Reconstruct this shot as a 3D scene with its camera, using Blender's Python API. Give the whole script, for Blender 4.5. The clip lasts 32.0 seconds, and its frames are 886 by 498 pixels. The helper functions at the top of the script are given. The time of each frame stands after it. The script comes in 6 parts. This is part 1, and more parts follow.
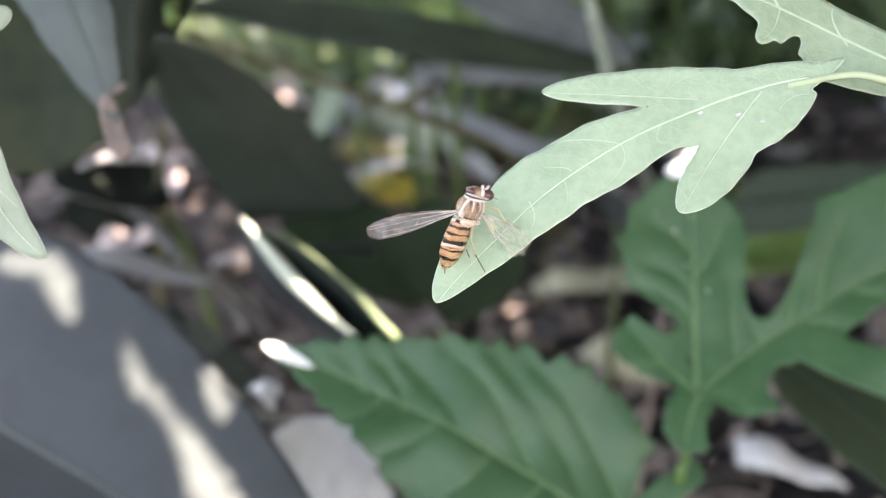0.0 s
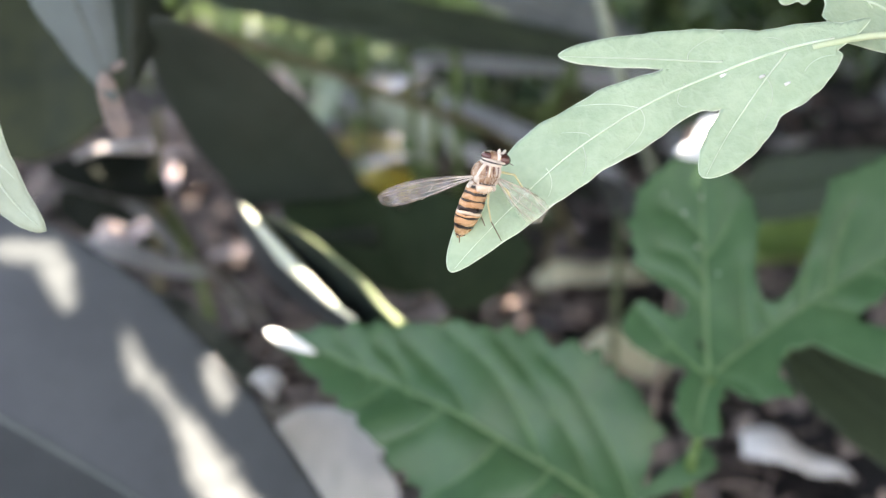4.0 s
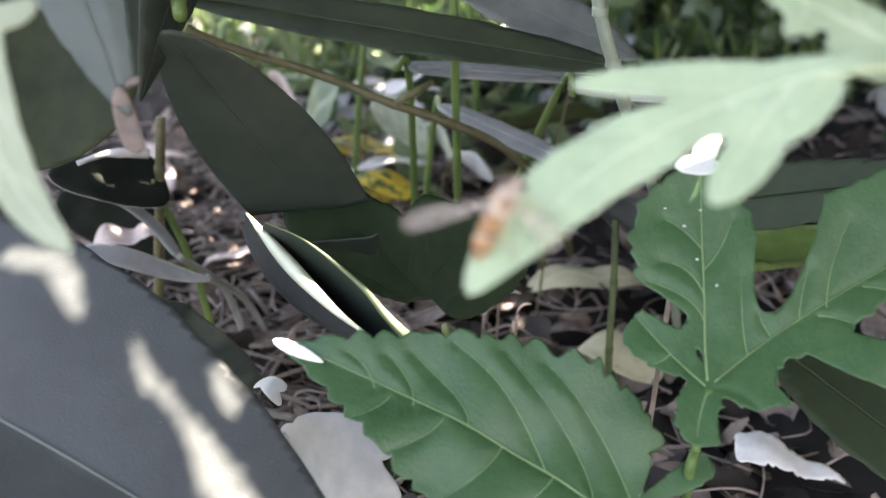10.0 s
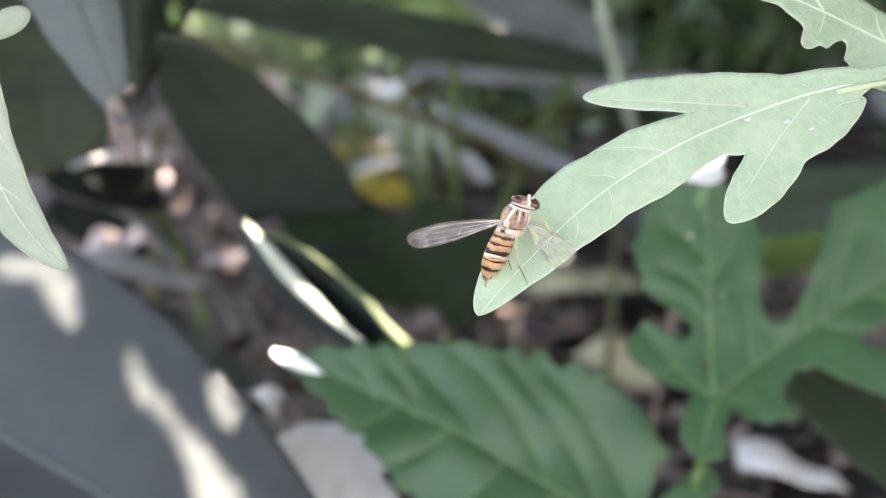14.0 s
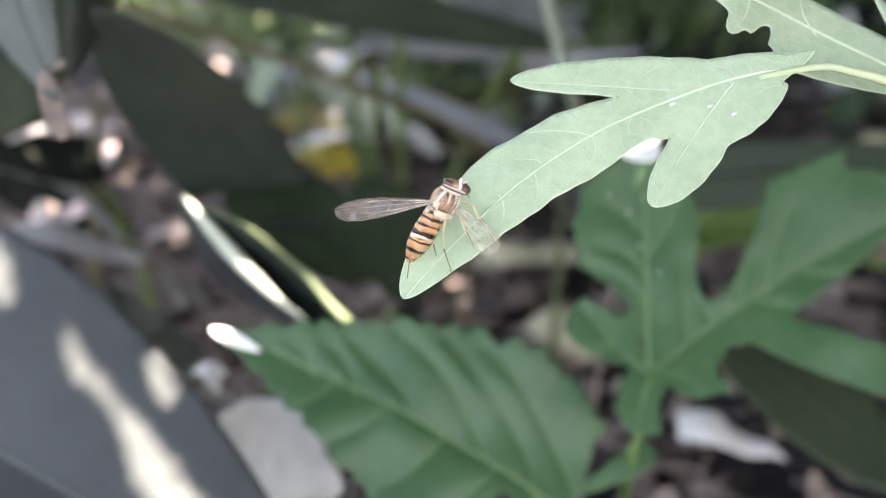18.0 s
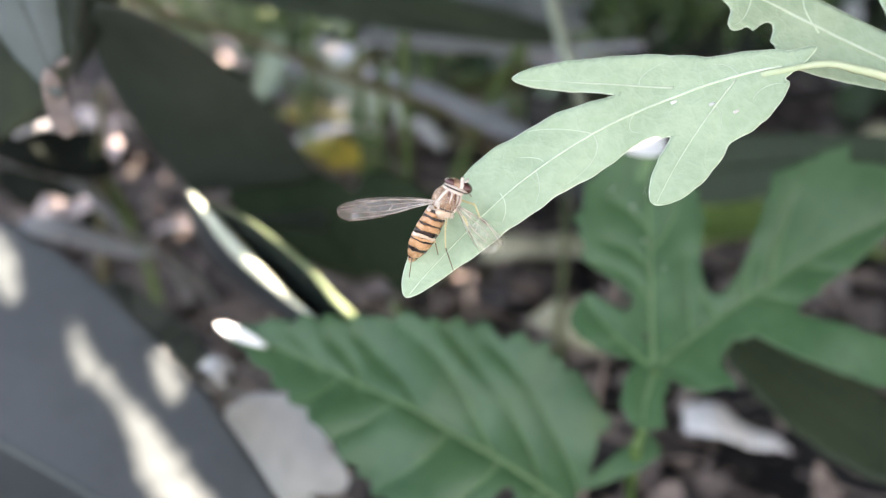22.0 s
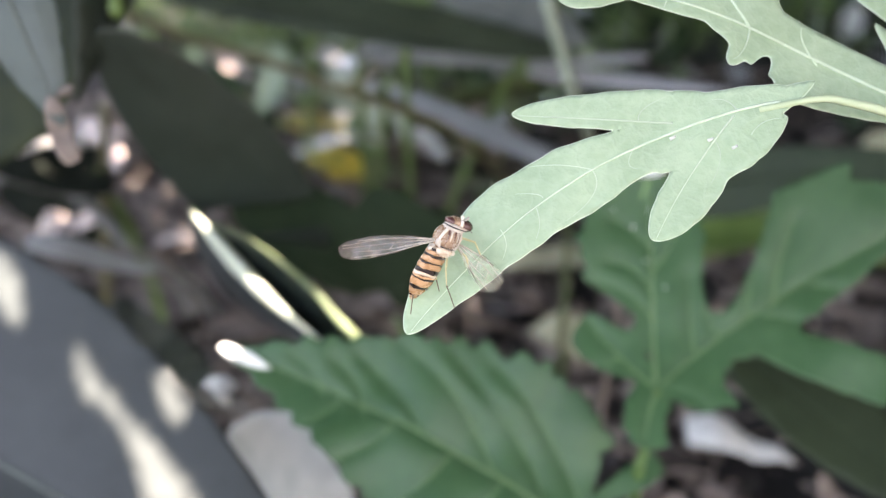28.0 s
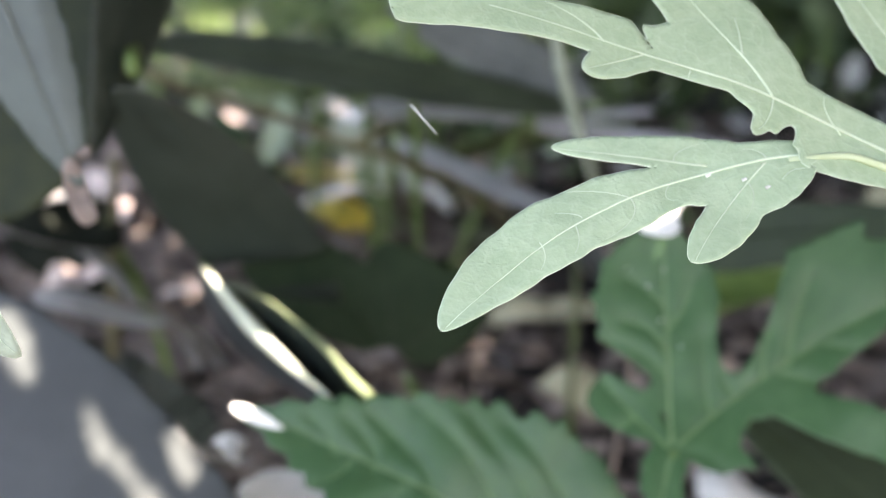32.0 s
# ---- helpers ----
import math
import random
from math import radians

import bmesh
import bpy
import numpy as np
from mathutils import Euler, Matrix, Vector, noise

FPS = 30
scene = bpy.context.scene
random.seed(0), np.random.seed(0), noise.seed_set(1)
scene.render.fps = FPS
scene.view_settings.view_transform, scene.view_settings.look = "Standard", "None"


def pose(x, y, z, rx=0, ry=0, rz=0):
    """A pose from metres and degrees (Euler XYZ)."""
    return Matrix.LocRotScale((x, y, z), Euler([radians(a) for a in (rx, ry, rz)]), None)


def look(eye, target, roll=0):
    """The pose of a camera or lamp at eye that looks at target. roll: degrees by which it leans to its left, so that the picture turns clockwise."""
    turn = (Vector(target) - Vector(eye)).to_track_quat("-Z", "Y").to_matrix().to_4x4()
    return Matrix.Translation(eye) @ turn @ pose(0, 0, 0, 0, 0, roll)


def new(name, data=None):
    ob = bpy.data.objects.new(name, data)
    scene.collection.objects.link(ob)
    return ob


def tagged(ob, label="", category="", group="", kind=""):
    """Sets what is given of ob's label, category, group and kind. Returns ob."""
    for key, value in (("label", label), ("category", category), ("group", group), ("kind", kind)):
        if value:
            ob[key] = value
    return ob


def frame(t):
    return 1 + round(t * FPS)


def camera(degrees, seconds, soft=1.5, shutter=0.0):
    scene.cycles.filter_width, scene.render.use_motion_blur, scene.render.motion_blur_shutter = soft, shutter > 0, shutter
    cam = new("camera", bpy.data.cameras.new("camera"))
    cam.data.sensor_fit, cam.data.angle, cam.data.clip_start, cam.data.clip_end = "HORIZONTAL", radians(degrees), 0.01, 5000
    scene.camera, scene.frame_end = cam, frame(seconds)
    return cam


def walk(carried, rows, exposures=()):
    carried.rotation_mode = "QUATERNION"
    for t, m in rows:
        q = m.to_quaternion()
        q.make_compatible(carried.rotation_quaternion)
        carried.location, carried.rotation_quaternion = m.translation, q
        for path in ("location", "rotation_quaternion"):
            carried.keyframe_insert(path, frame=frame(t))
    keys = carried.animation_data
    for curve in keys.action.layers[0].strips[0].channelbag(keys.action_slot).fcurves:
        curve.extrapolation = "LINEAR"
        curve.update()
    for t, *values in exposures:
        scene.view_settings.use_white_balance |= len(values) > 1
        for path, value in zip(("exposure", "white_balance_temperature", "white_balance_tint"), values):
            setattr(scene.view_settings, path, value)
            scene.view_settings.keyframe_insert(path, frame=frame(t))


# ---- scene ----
# A hoverfly rests on the tip of a lobed leaf in a shaded, weedy corner of a garden.

# ---- camera ----
cam = camera(46.0, 32.0, soft=1.2, shutter=0.4)
cam.data.dof.use_dof = True
cam.data.dof.aperture_fstop = 18.5
focus_mark = new("focus_mark")
focus_mark.empty_display_size = 0.002
cam.data.dof.focus_object = focus_mark

PATH = [
    (0.0, pose(0.00463, 0.00035, 0.17854, 65.374, 0.319, 0.843)),
    (0.5, pose(0.00383, 0.00042, 0.17761, 65.520, 0.161, 0.652)),
    (1.0, pose(0.00416, 0.00073, 0.17670, 64.809, 0.161, 0.567)),
    (1.5, pose(0.00384, 0.00088, 0.17523, 65.052, 0.334, 0.322)),
    (2.0, pose(0.00317, 0.00161, 0.17541, 65.733, 0.301, 0.091)),
    (2.5, pose(0.00261, 0.00157, 0.17398, 65.729, 0.193, 0.140)),
    (4.5, pose(0.00280, 0.00233, 0.17440, 65.404, 0.573, 0.558)),
    (5.0, pose(0.00207, 0.00234, 0.17451, 65.411, 0.686, 0.659)),
    (5.5, pose(0.00168, 0.00236, 0.17506, 64.991, 0.806, 0.930)),
    (6.0, pose(0.00137, 0.00107, 0.17513, 64.912, 0.781, 0.752)),
    (6.5, pose(0.00133, -0.00098, 0.17435, 64.853, 0.678, 0.485)),
    (7.0, pose(0.00114, -0.00027, 0.17562, 64.647, 0.591, 0.569)),
    (7.5, pose(0.00116, -0.00006, 0.17621, 64.142, 0.678, 0.554)),
    (8.0, pose(0.00050, 0.00006, 0.17660, 64.259, 0.507, 0.590)),
    (8.5, pose(0.00042, 0.00026, 0.17656, 63.980, 0.707, 0.771)),
    (9.0, pose(0.00001, 0.00026, 0.17696, 64.176, 0.659, 0.780)),
    (9.5, pose(-0.00027, -0.00001, 0.17793, 64.678, 0.552, 0.414)),
    (10.0, pose(-0.00000, -0.00000, 0.17800, 65.300, -0.000, 0.000)),
    (10.5, pose(0.00010, 0.00017, 0.17805, 65.197, -0.172, -0.315)),
    (11.0, pose(0.00061, 0.00253, 0.17755, 65.291, 0.111, -0.143)),
    (11.5, pose(0.00062, 0.00305, 0.17803, 65.429, 0.034, -0.277)),
    (12.0, pose(0.00098, 0.00305, 0.17837, 65.488, -0.055, -0.359)),
    (12.5, pose(0.00053, 0.00336, 0.17820, 64.739, 0.214, -0.049)),
    (13.0, pose(-0.00121, 0.00342, 0.17807, 65.015, 0.136, -0.132)),
    (13.5, pose(-0.00147, 0.00376, 0.17782, 65.132, -0.198, -0.327)),
    (15.5, pose(-0.00019, 0.00346, 0.18145, 65.473, 0.134, -0.311)),
    (16.0, pose(0.00000, 0.00389, 0.17987, 65.419, -0.737, -1.606)),
    (16.5, pose(0.00004, 0.00386, 0.18020, 65.038, -1.247, -2.325)),
    (17.0, pose(0.00063, 0.00417, 0.17943, 64.529, -1.096, -2.513)),
    (17.5, pose(0.00101, 0.00376, 0.17952, 64.066, -1.401, -2.805)),
    (18.0, pose(0.00140, 0.00405, 0.17963, 63.583, -1.229, -2.488)),
    (18.5, pose(0.00154, 0.00340, 0.17967, 63.662, -1.196, -2.378)),
    (19.0, pose(0.00111, 0.00403, 0.18029, 63.943, -1.224, -2.612)),
    (19.5, pose(0.00131, 0.00393, 0.17997, 63.993, -1.244, -2.592)),
    (20.0, pose(0.00127, 0.00391, 0.17982, 63.950, -1.283, -2.531)),
    (20.5, pose(0.00148, 0.00381, 0.17944, 63.774, -1.450, -2.598)),
    (21.0, pose(0.00183, 0.00396, 0.17900, 63.540, -1.578, -2.697)),
    (21.5, pose(0.00133, 0.00376, 0.17914, 63.394, -1.248, -2.419)),
    (22.0, pose(0.00184, 0.00414, 0.18040, 63.083, -0.899, -2.238)),
    (22.5, pose(0.00229, 0.00390, 0.18047, 61.921, -0.288, -1.703)),
    (23.0, pose(0.00242, 0.00469, 0.18137, 62.425, -0.389, -2.221)),
    (23.5, pose(0.00332, 0.00431, 0.18001, 62.048, -0.556, -2.081)),
    (24.0, pose(0.00299, 0.00413, 0.18000, 62.388, -0.720, -2.101)),
    (24.5, pose(0.00272, 0.00378, 0.18057, 62.654, -0.755, -2.156)),
    (25.0, pose(0.00254, 0.00410, 0.18105, 62.937, -0.644, -2.102)),
    (25.5, pose(0.00248, 0.00431, 0.18117, 63.363, -0.765, -2.090)),
    (27.5, pose(0.00201, 0.00477, 0.18238, 63.247, -0.713, -2.367)),
    (28.0, pose(0.00205, 0.00504, 0.18357, 63.198, -0.524, -2.230)),
    (28.5, pose(0.00215, 0.00518, 0.18377, 63.545, -0.604, -2.258)),
    (29.0, pose(0.00145, 0.00472, 0.18539, 63.731, -0.537, -2.332)),
    (29.5, pose(0.00155, 0.00508, 0.18527, 63.540, -0.456, -2.040)),
    (30.0, pose(0.00202, 0.00510, 0.18461, 63.332, -0.667, -2.363)),
    (30.5, pose(0.00130, 0.00500, 0.18534, 65.621, -0.544, -2.062)),
    (31.0, pose(0.00121, 0.00564, 0.18474, 65.578, -0.323, -2.001)),
    (31.5, pose(-0.00050, 0.00644, 0.18548, 65.425, -0.676, -2.379)),
    (32.0, pose(-0.00050, 0.00644, 0.18548, 65.703, -0.606, -2.240)),
]
EXPOSURES = [(0.0, 4.06, 8900, 17), (32.0, 4.06, 8900, 17)]
walk(cam, PATH, EXPOSURES)
# the lens is set on the fly, pulls back to the leaves behind it for some seconds and returns
AT_FLY, AT_LEAVES = pose(0.0040, 0.0900, 0.1350), pose(0.0040, 0.2040, 0.0820)
FOCUS = [(0.0, AT_FLY), (5.8, AT_FLY), (6.3, AT_LEAVES), (10.5, AT_LEAVES), (10.8, AT_FLY), (32.0, AT_FLY)]

# ---- light ----
SUN_WAY = Vector((0.40, 0.02, 0.915)).normalized()
world = bpy.data.worlds.new("world")
scene.world = world
world.use_nodes = True
sky = world.node_tree.nodes.new("ShaderNodeTexSky")
sky.sky_type = "NISHITA"
sky.sun_disc = False
sky.sun_elevation = math.asin(SUN_WAY.z)
sky.sun_rotation = math.atan2(SUN_WAY.x, SUN_WAY.y)
sky.air_density, sky.dust_density = 1.0, 3.0
world.node_tree.links.new(sky.outputs["Color"], world.node_tree.nodes["Background"].inputs["Color"])
world.node_tree.nodes["Background"].inputs["Strength"].default_value = 0.090
sun_data = bpy.data.lights.new("sun", "SUN")
sun_data.energy, sun_data.angle, sun_data.color = 4.5, radians(0.5), (0.89, 0.93, 1.0)
sun = new("sun", sun_data)
sun.matrix_world = look(SUN_WAY * 3, (0, 0, 0))


# ---- materials ----
def surface(name, low, high, rough=0.5, scale=300.0, bump=0.15, bump_scale=1500.0, leaf=0.0, metal=0.0, coat=0.0, blotch=None, spec=0.5, patch_scale=60.0, net=None):
    """A surface with two scales of colour change, fine relief and, for leaves, some light that passes through."""
    mat = bpy.data.materials.new(name)
    mat.use_nodes = True
    n, l = mat.node_tree.nodes, mat.node_tree.links
    bsdf, out = n["Principled BSDF"], n["Material Output"]
    where = n.new("ShaderNodeTexCoord").outputs["Object"]
    fine, wide = n.new("ShaderNodeTexNoise"), n.new("ShaderNodeTexNoise")
    fine.inputs["Scale"].default_value, fine.inputs["Detail"].default_value = scale, 6
    wide.inputs["Scale"].default_value, wide.inputs["Detail"].default_value = patch_scale, 3
    for tex in (fine, wide):
        l.new(where, tex.inputs["Vector"])
    mean = n.new("ShaderNodeMath")
    mean.operation = "MULTIPLY_ADD"
    mean.inputs[1].default_value = 0.5
    half = n.new("ShaderNodeMath")
    half.operation, half.inputs[1].default_value = "MULTIPLY", 0.5
    l.new(wide.outputs["Fac"], half.inputs[0])
    l.new(fine.outputs["Fac"], mean.inputs[0])
    l.new(half.outputs[0], mean.inputs[2])
    ramp = n.new("ShaderNodeValToRGB")
    ramp.color_ramp.elements[0].position, ramp.color_ramp.elements[1].position = 0.36, 0.64
    ramp.color_ramp.elements[0].color, ramp.color_ramp.elements[1].color = (*low, 1), (*high, 1)
    l.new(mean.outputs[0], ramp.inputs["Fac"])
    colour = ramp.outputs["Color"]
    info = n.new("ShaderNodeObjectInfo")
    vary = n.new("ShaderNodeHueSaturation")
    spread = n.new("ShaderNodeMapRange")
    spread.inputs["To Min"].default_value, spread.inputs["To Max"].default_value = 0.85, 1.15
    l.new(info.outputs["Random"], spread.inputs["Value"])
    l.new(spread.outputs["Result"], vary.inputs["Value"])
    l.new(colour, vary.inputs["Color"])
    colour = vary.outputs["Color"]
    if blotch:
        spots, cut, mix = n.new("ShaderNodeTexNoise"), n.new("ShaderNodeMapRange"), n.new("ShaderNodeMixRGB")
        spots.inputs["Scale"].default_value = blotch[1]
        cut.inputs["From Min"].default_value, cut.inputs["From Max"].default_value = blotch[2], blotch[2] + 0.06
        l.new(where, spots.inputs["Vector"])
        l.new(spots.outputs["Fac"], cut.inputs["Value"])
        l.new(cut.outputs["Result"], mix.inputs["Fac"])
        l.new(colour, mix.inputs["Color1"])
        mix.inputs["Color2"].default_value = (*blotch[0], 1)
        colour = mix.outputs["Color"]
    mesh_lines = None
    if net:
        cells, edge, mix = n.new("ShaderNodeTexVoronoi"), n.new("ShaderNodeMapRange"), n.new("ShaderNodeMixRGB")
        cells.feature = "DISTANCE_TO_EDGE"
        cells.inputs["Scale"].default_value = net[0]
        bent, push = n.new("ShaderNodeTexNoise"), n.new("ShaderNodeVectorMath")
        bent.inputs["Scale"].default_value = net[0] * 1.3
        push.operation = "MULTIPLY_ADD"
        push.inputs[1].default_value = (0.6 / net[0],) * 3
        l.new(where, bent.inputs["Vector"])
        l.new(bent.outputs["Color"], push.inputs[0])
        l.new(where, push.inputs[2])
        l.new(push.outputs[0], cells.inputs["Vector"])
        edge.inputs["From Min"].default_value, edge.inputs["From Max"].default_value = 0.0, 0.12
        edge.inputs["To Min"].default_value, edge.inputs["To Max"].default_value = net[1], 0.0
        l.new(cells.outputs["Distance"], edge.inputs["Value"])
        l.new(edge.outputs["Result"], mix.inputs["Fac"])
        l.new(colour, mix.inputs["Color1"])
        mix.inputs["Color2"].default_value = (*net[2], 1)
        colour = mix.outputs["Color"]
        mesh_lines = edge.outputs["Result"]
    l.new(colour, bsdf.inputs["Base Color"])
    bsdf.inputs["Metallic"].default_value = metal
    bsdf.inputs["Coat Weight"].default_value = coat
    bsdf.inputs["Specular IOR Level"].default_value = spec
    dull = n.new("ShaderNodeMapRange")
    dull.inputs["To Min"].default_value, dull.inputs["To Max"].default_value = max(rough - 0.12, 0.02), min(rough + 0.12, 1)
    l.new(fine.outputs["Fac"], dull.inputs["Value"])
    l.new(dull.outputs["Result"], bsdf.inputs["Roughness"])
    relief, grain = n.new("ShaderNodeBump"), n.new("ShaderNodeTexNoise")
    grain.inputs["Scale"].default_value, grain.inputs["Detail"].default_value = bump_scale, 5
    l.new(where, grain.inputs["Vector"])
    l.new(grain.outputs["Fac"], relief.inputs["Height"])
    relief.inputs["Strength"].default_value, relief.inputs["Distance"].default_value = bump, 0.0004
    if mesh_lines:
        ridge = n.new("ShaderNodeBump")
        ridge.inputs["Strength"].default_value, ridge.inputs["Distance"].default_value = 0.35, 0.0005
        l.new(mesh_lines, ridge.inputs["Height"])
        l.new(ridge.outputs["Normal"], relief.inputs["Normal"])
    l.new(relief.outputs["Normal"], bsdf.inputs["Normal"])
    if leaf:
        glow, both = n.new("ShaderNodeBsdfTranslucent"), n.new("ShaderNodeMixShader")
        l.new(colour, glow.inputs["Color"])
        both.inputs["Fac"].default_value = leaf
        l.new(bsdf.outputs[0], both.inputs[1])
        l.new(glow.outputs[0], both.inputs[2])
        l.new(both.outputs[0], out.inputs["Surface"])
    return mat


M_PALE = surface("pale downy leaf", (0.325, 0.43, 0.285), (0.41, 0.515, 0.356), 0.75, 900, 0.22, 3000, leaf=0.15, spec=0.3, patch_scale=140, net=(420.0, 0.16, (0.53, 0.63, 0.47)))
M_PALE_VEIN = surface("pale vein", (0.52, 0.62, 0.46), (0.62, 0.70, 0.56), 0.6, 500, leaf=0.1)
M_STALK = surface("yellow-green stalk", (0.44, 0.53, 0.32), (0.54, 0.61, 0.41), 0.5, 400)
M_MULBERRY = surface("fresh green leaf", (0.036, 0.103, 0.042), (0.056, 0.134, 0.058), 0.42, 400, 0.3, 1600, leaf=0.18, spec=0.45, patch_scale=110, net=(330.0, 0.10, (0.030, 0.075, 0.034)))
M_MULBERRY_VEIN = surface("green vein", (0.14, 0.24, 0.10), (0.20, 0.31, 0.15), 0.45, 300, leaf=0.1)
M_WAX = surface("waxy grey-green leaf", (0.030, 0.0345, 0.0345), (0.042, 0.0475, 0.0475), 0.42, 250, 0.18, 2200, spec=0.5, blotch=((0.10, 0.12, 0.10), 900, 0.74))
M_WAX_LIGHT = surface("light waxy leaf", (0.046, 0.064, 0.062), (0.066, 0.090, 0.087), 0.45, 250, 0.08, 2500, spec=0.6)
M_WAX_VEIN = surface("grey vein", (0.085, 0.105, 0.095), (0.12, 0.14, 0.12), 0.45, 300)
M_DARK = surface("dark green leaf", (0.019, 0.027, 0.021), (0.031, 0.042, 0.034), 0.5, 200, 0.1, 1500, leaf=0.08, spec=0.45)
M_DEEP = surface("deep green leaf", (0.016, 0.034, 0.015), (0.025, 0.047, 0.021), 0.6, 250, 0.1, 1500, leaf=0.12, spec=0.25)
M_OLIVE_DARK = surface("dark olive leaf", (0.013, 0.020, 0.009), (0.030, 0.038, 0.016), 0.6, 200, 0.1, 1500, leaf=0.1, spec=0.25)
# Near-black leaf colour holds the deep shade around these leaves.
M_SHADE_BLACK = surface("leaf darkened for deep shade", (0.009, 0.012, 0.009), (0.017, 0.020, 0.015), 0.75, 200, 0.1, 1500, spec=0.12)
M_DARK2 = surface("dull dark leaf", (0.020, 0.033, 0.016), (0.034, 0.050, 0.025), 0.65, 200, 0.1, 1500, leaf=0.08, spec=0.3)
M_OLIVE = surface("olive leaf underside", (0.05, 0.07, 0.03), (0.09, 0.12, 0.05), 0.55, 200, 0.1, 1500, leaf=0.2)
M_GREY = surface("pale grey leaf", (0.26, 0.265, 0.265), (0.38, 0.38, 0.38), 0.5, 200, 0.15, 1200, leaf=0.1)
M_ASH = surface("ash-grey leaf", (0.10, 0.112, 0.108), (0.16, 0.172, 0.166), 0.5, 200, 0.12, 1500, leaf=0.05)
M_SILVER = surface("silver-grey leaf", (0.29, 0.295, 0.295), (0.42, 0.42, 0.415), 0.5, 200, 0.2, 1200, leaf=0.1)
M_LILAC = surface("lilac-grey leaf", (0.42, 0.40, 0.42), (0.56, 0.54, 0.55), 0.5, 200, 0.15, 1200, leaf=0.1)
M_BRIGHT = surface("light green leaf", (0.07, 0.14, 0.04), (0.13, 0.22, 0.07), 0.5, 200, 0.1, 1500, leaf=0.3)
M_WEED = surface("mid-green weed leaf", (0.06, 0.10, 0.045), (0.11, 0.16, 0.08), 0.5, 200, 0.15, 1500, leaf=0.2)
M_WEED_DULL = surface("dull green weed leaf", (0.036, 0.050, 0.029), (0.068, 0.088, 0.052), 0.55, 200, 0.15, 1500, leaf=0.2)
M_SAGE = surface("sage green weed leaf", (0.20, 0.235, 0.18), (0.33, 0.365, 0.29), 0.5, 200, 0.2, 1300, leaf=0.2)
M_WEED_PALE = surface("pale green weed leaf", (0.16, 0.22, 0.10), (0.26, 0.33, 0.18), 0.5, 200, 0.15, 1500, leaf=0.25)
M_PALE_SIDE = surface("green downy leaf", (0.33, 0.385, 0.285), (0.41, 0.465, 0.36), 0.7, 500, 0.3, 3000, leaf=0.15, spec=0.3, patch_scale=90)
M_YELLOW = surface("yellowing leaf", (0.52, 0.37, 0.04), (0.68, 0.51, 0.08), 0.5, 150, 0.1, 1200, leaf=0.25, blotch=((0.12, 0.16, 0.05), 130, 0.56))
M_DRY = surface("dry brown leaf", (0.13, 0.095, 0.08), (0.34, 0.26, 0.225), 0.7, 250, 0.5, 900, leaf=0.1)
M_BROWN = surface("brown rootlets", (0.05, 0.038, 0.033), (0.22, 0.17, 0.15), 0.7, 120, 0.5, 900, patch_scale=45)
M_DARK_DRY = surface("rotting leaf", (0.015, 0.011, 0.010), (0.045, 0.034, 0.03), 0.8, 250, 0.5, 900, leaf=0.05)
M_WITHERED = surface("withered leaf tip", (0.13, 0.10, 0.09), (0.28, 0.22, 0.20), 0.65, 300, 0.5, 900, leaf=0.1)
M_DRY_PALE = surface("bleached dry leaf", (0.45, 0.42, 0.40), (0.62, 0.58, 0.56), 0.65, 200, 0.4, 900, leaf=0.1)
M_PETAL = surface("whitish dry leaf", (0.62, 0.60, 0.58), (0.76, 0.74, 0.72), 0.6, 300, 0.3, 900, leaf=0.1)
# White for real specks and scraps, and for sunlight painted into the colour.
M_WHITE_LIT = surface("white scraps and painted sun spots", (0.76, 0.76, 0.73), (0.84, 0.84, 0.80), 0.6, 300, 0.2, 900, leaf=0.1)
M_DRY_PINK = surface("pinkish dry leaf", (0.38, 0.285, 0.26), (0.62, 0.51, 0.475), 0.65, 260, 0.5, 900, leaf=0.1)
M_DRY_STRAW = surface("straw-coloured dry leaf", (0.34, 0.32, 0.20), (0.50, 0.46, 0.32), 0.65, 200, 0.4, 900, leaf=0.15)
M_TWIG = surface("brown twig bark", (0.09, 0.08, 0.04), (0.17, 0.15, 0.08), 0.65, 500, 0.5, 1500)
M_STEM = surface("green stem", (0.08, 0.14, 0.04), (0.13, 0.20, 0.06), 0.5, 400, 0.15, 1500)
M_STEM_PALE = surface("pale grey-green stem", (0.17, 0.205, 0.165), (0.235, 0.27, 0.22), 0.5, 400, 0.15, 1500)
# Near-black soil: shade in the gaps between litter is put into the colour.
M_SOIL = surface("leaf mould darkened for shaded gaps", (0.003, 0.0025, 0.0025), (0.014, 0.011, 0.010), 0.95, 160, 0.9, 700, patch_scale=18)
M_GRASS = surface("grass", (0.07, 0.13, 0.035), (0.15, 0.22, 0.07), 0.5, 100, leaf=0.3)
M_STRAW = surface("dry grass", (0.14, 0.105, 0.092), (0.40, 0.32, 0.285), 0.6, 200, leaf=0.1)
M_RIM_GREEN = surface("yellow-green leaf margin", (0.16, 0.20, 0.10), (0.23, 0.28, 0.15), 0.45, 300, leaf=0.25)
# Pale cream carries sunlight on the margin where the sun is blocked.
M_LIT_RIM = surface("sunlit margin painted cream", (0.58, 0.62, 0.49), (0.70, 0.73, 0.60), 0.45, 300, leaf=0.25)


# ---- builders ----
def mesh(name, verts, faces, smooth=True):
    me = bpy.data.meshes.new(name)
    me.from_pydata([tuple(v) for v in verts], [], [tuple(f) for f in faces])
    me.polygons.foreach_set("use_smooth", [smooth] * len(me.polygons))
    me.update()
    return me


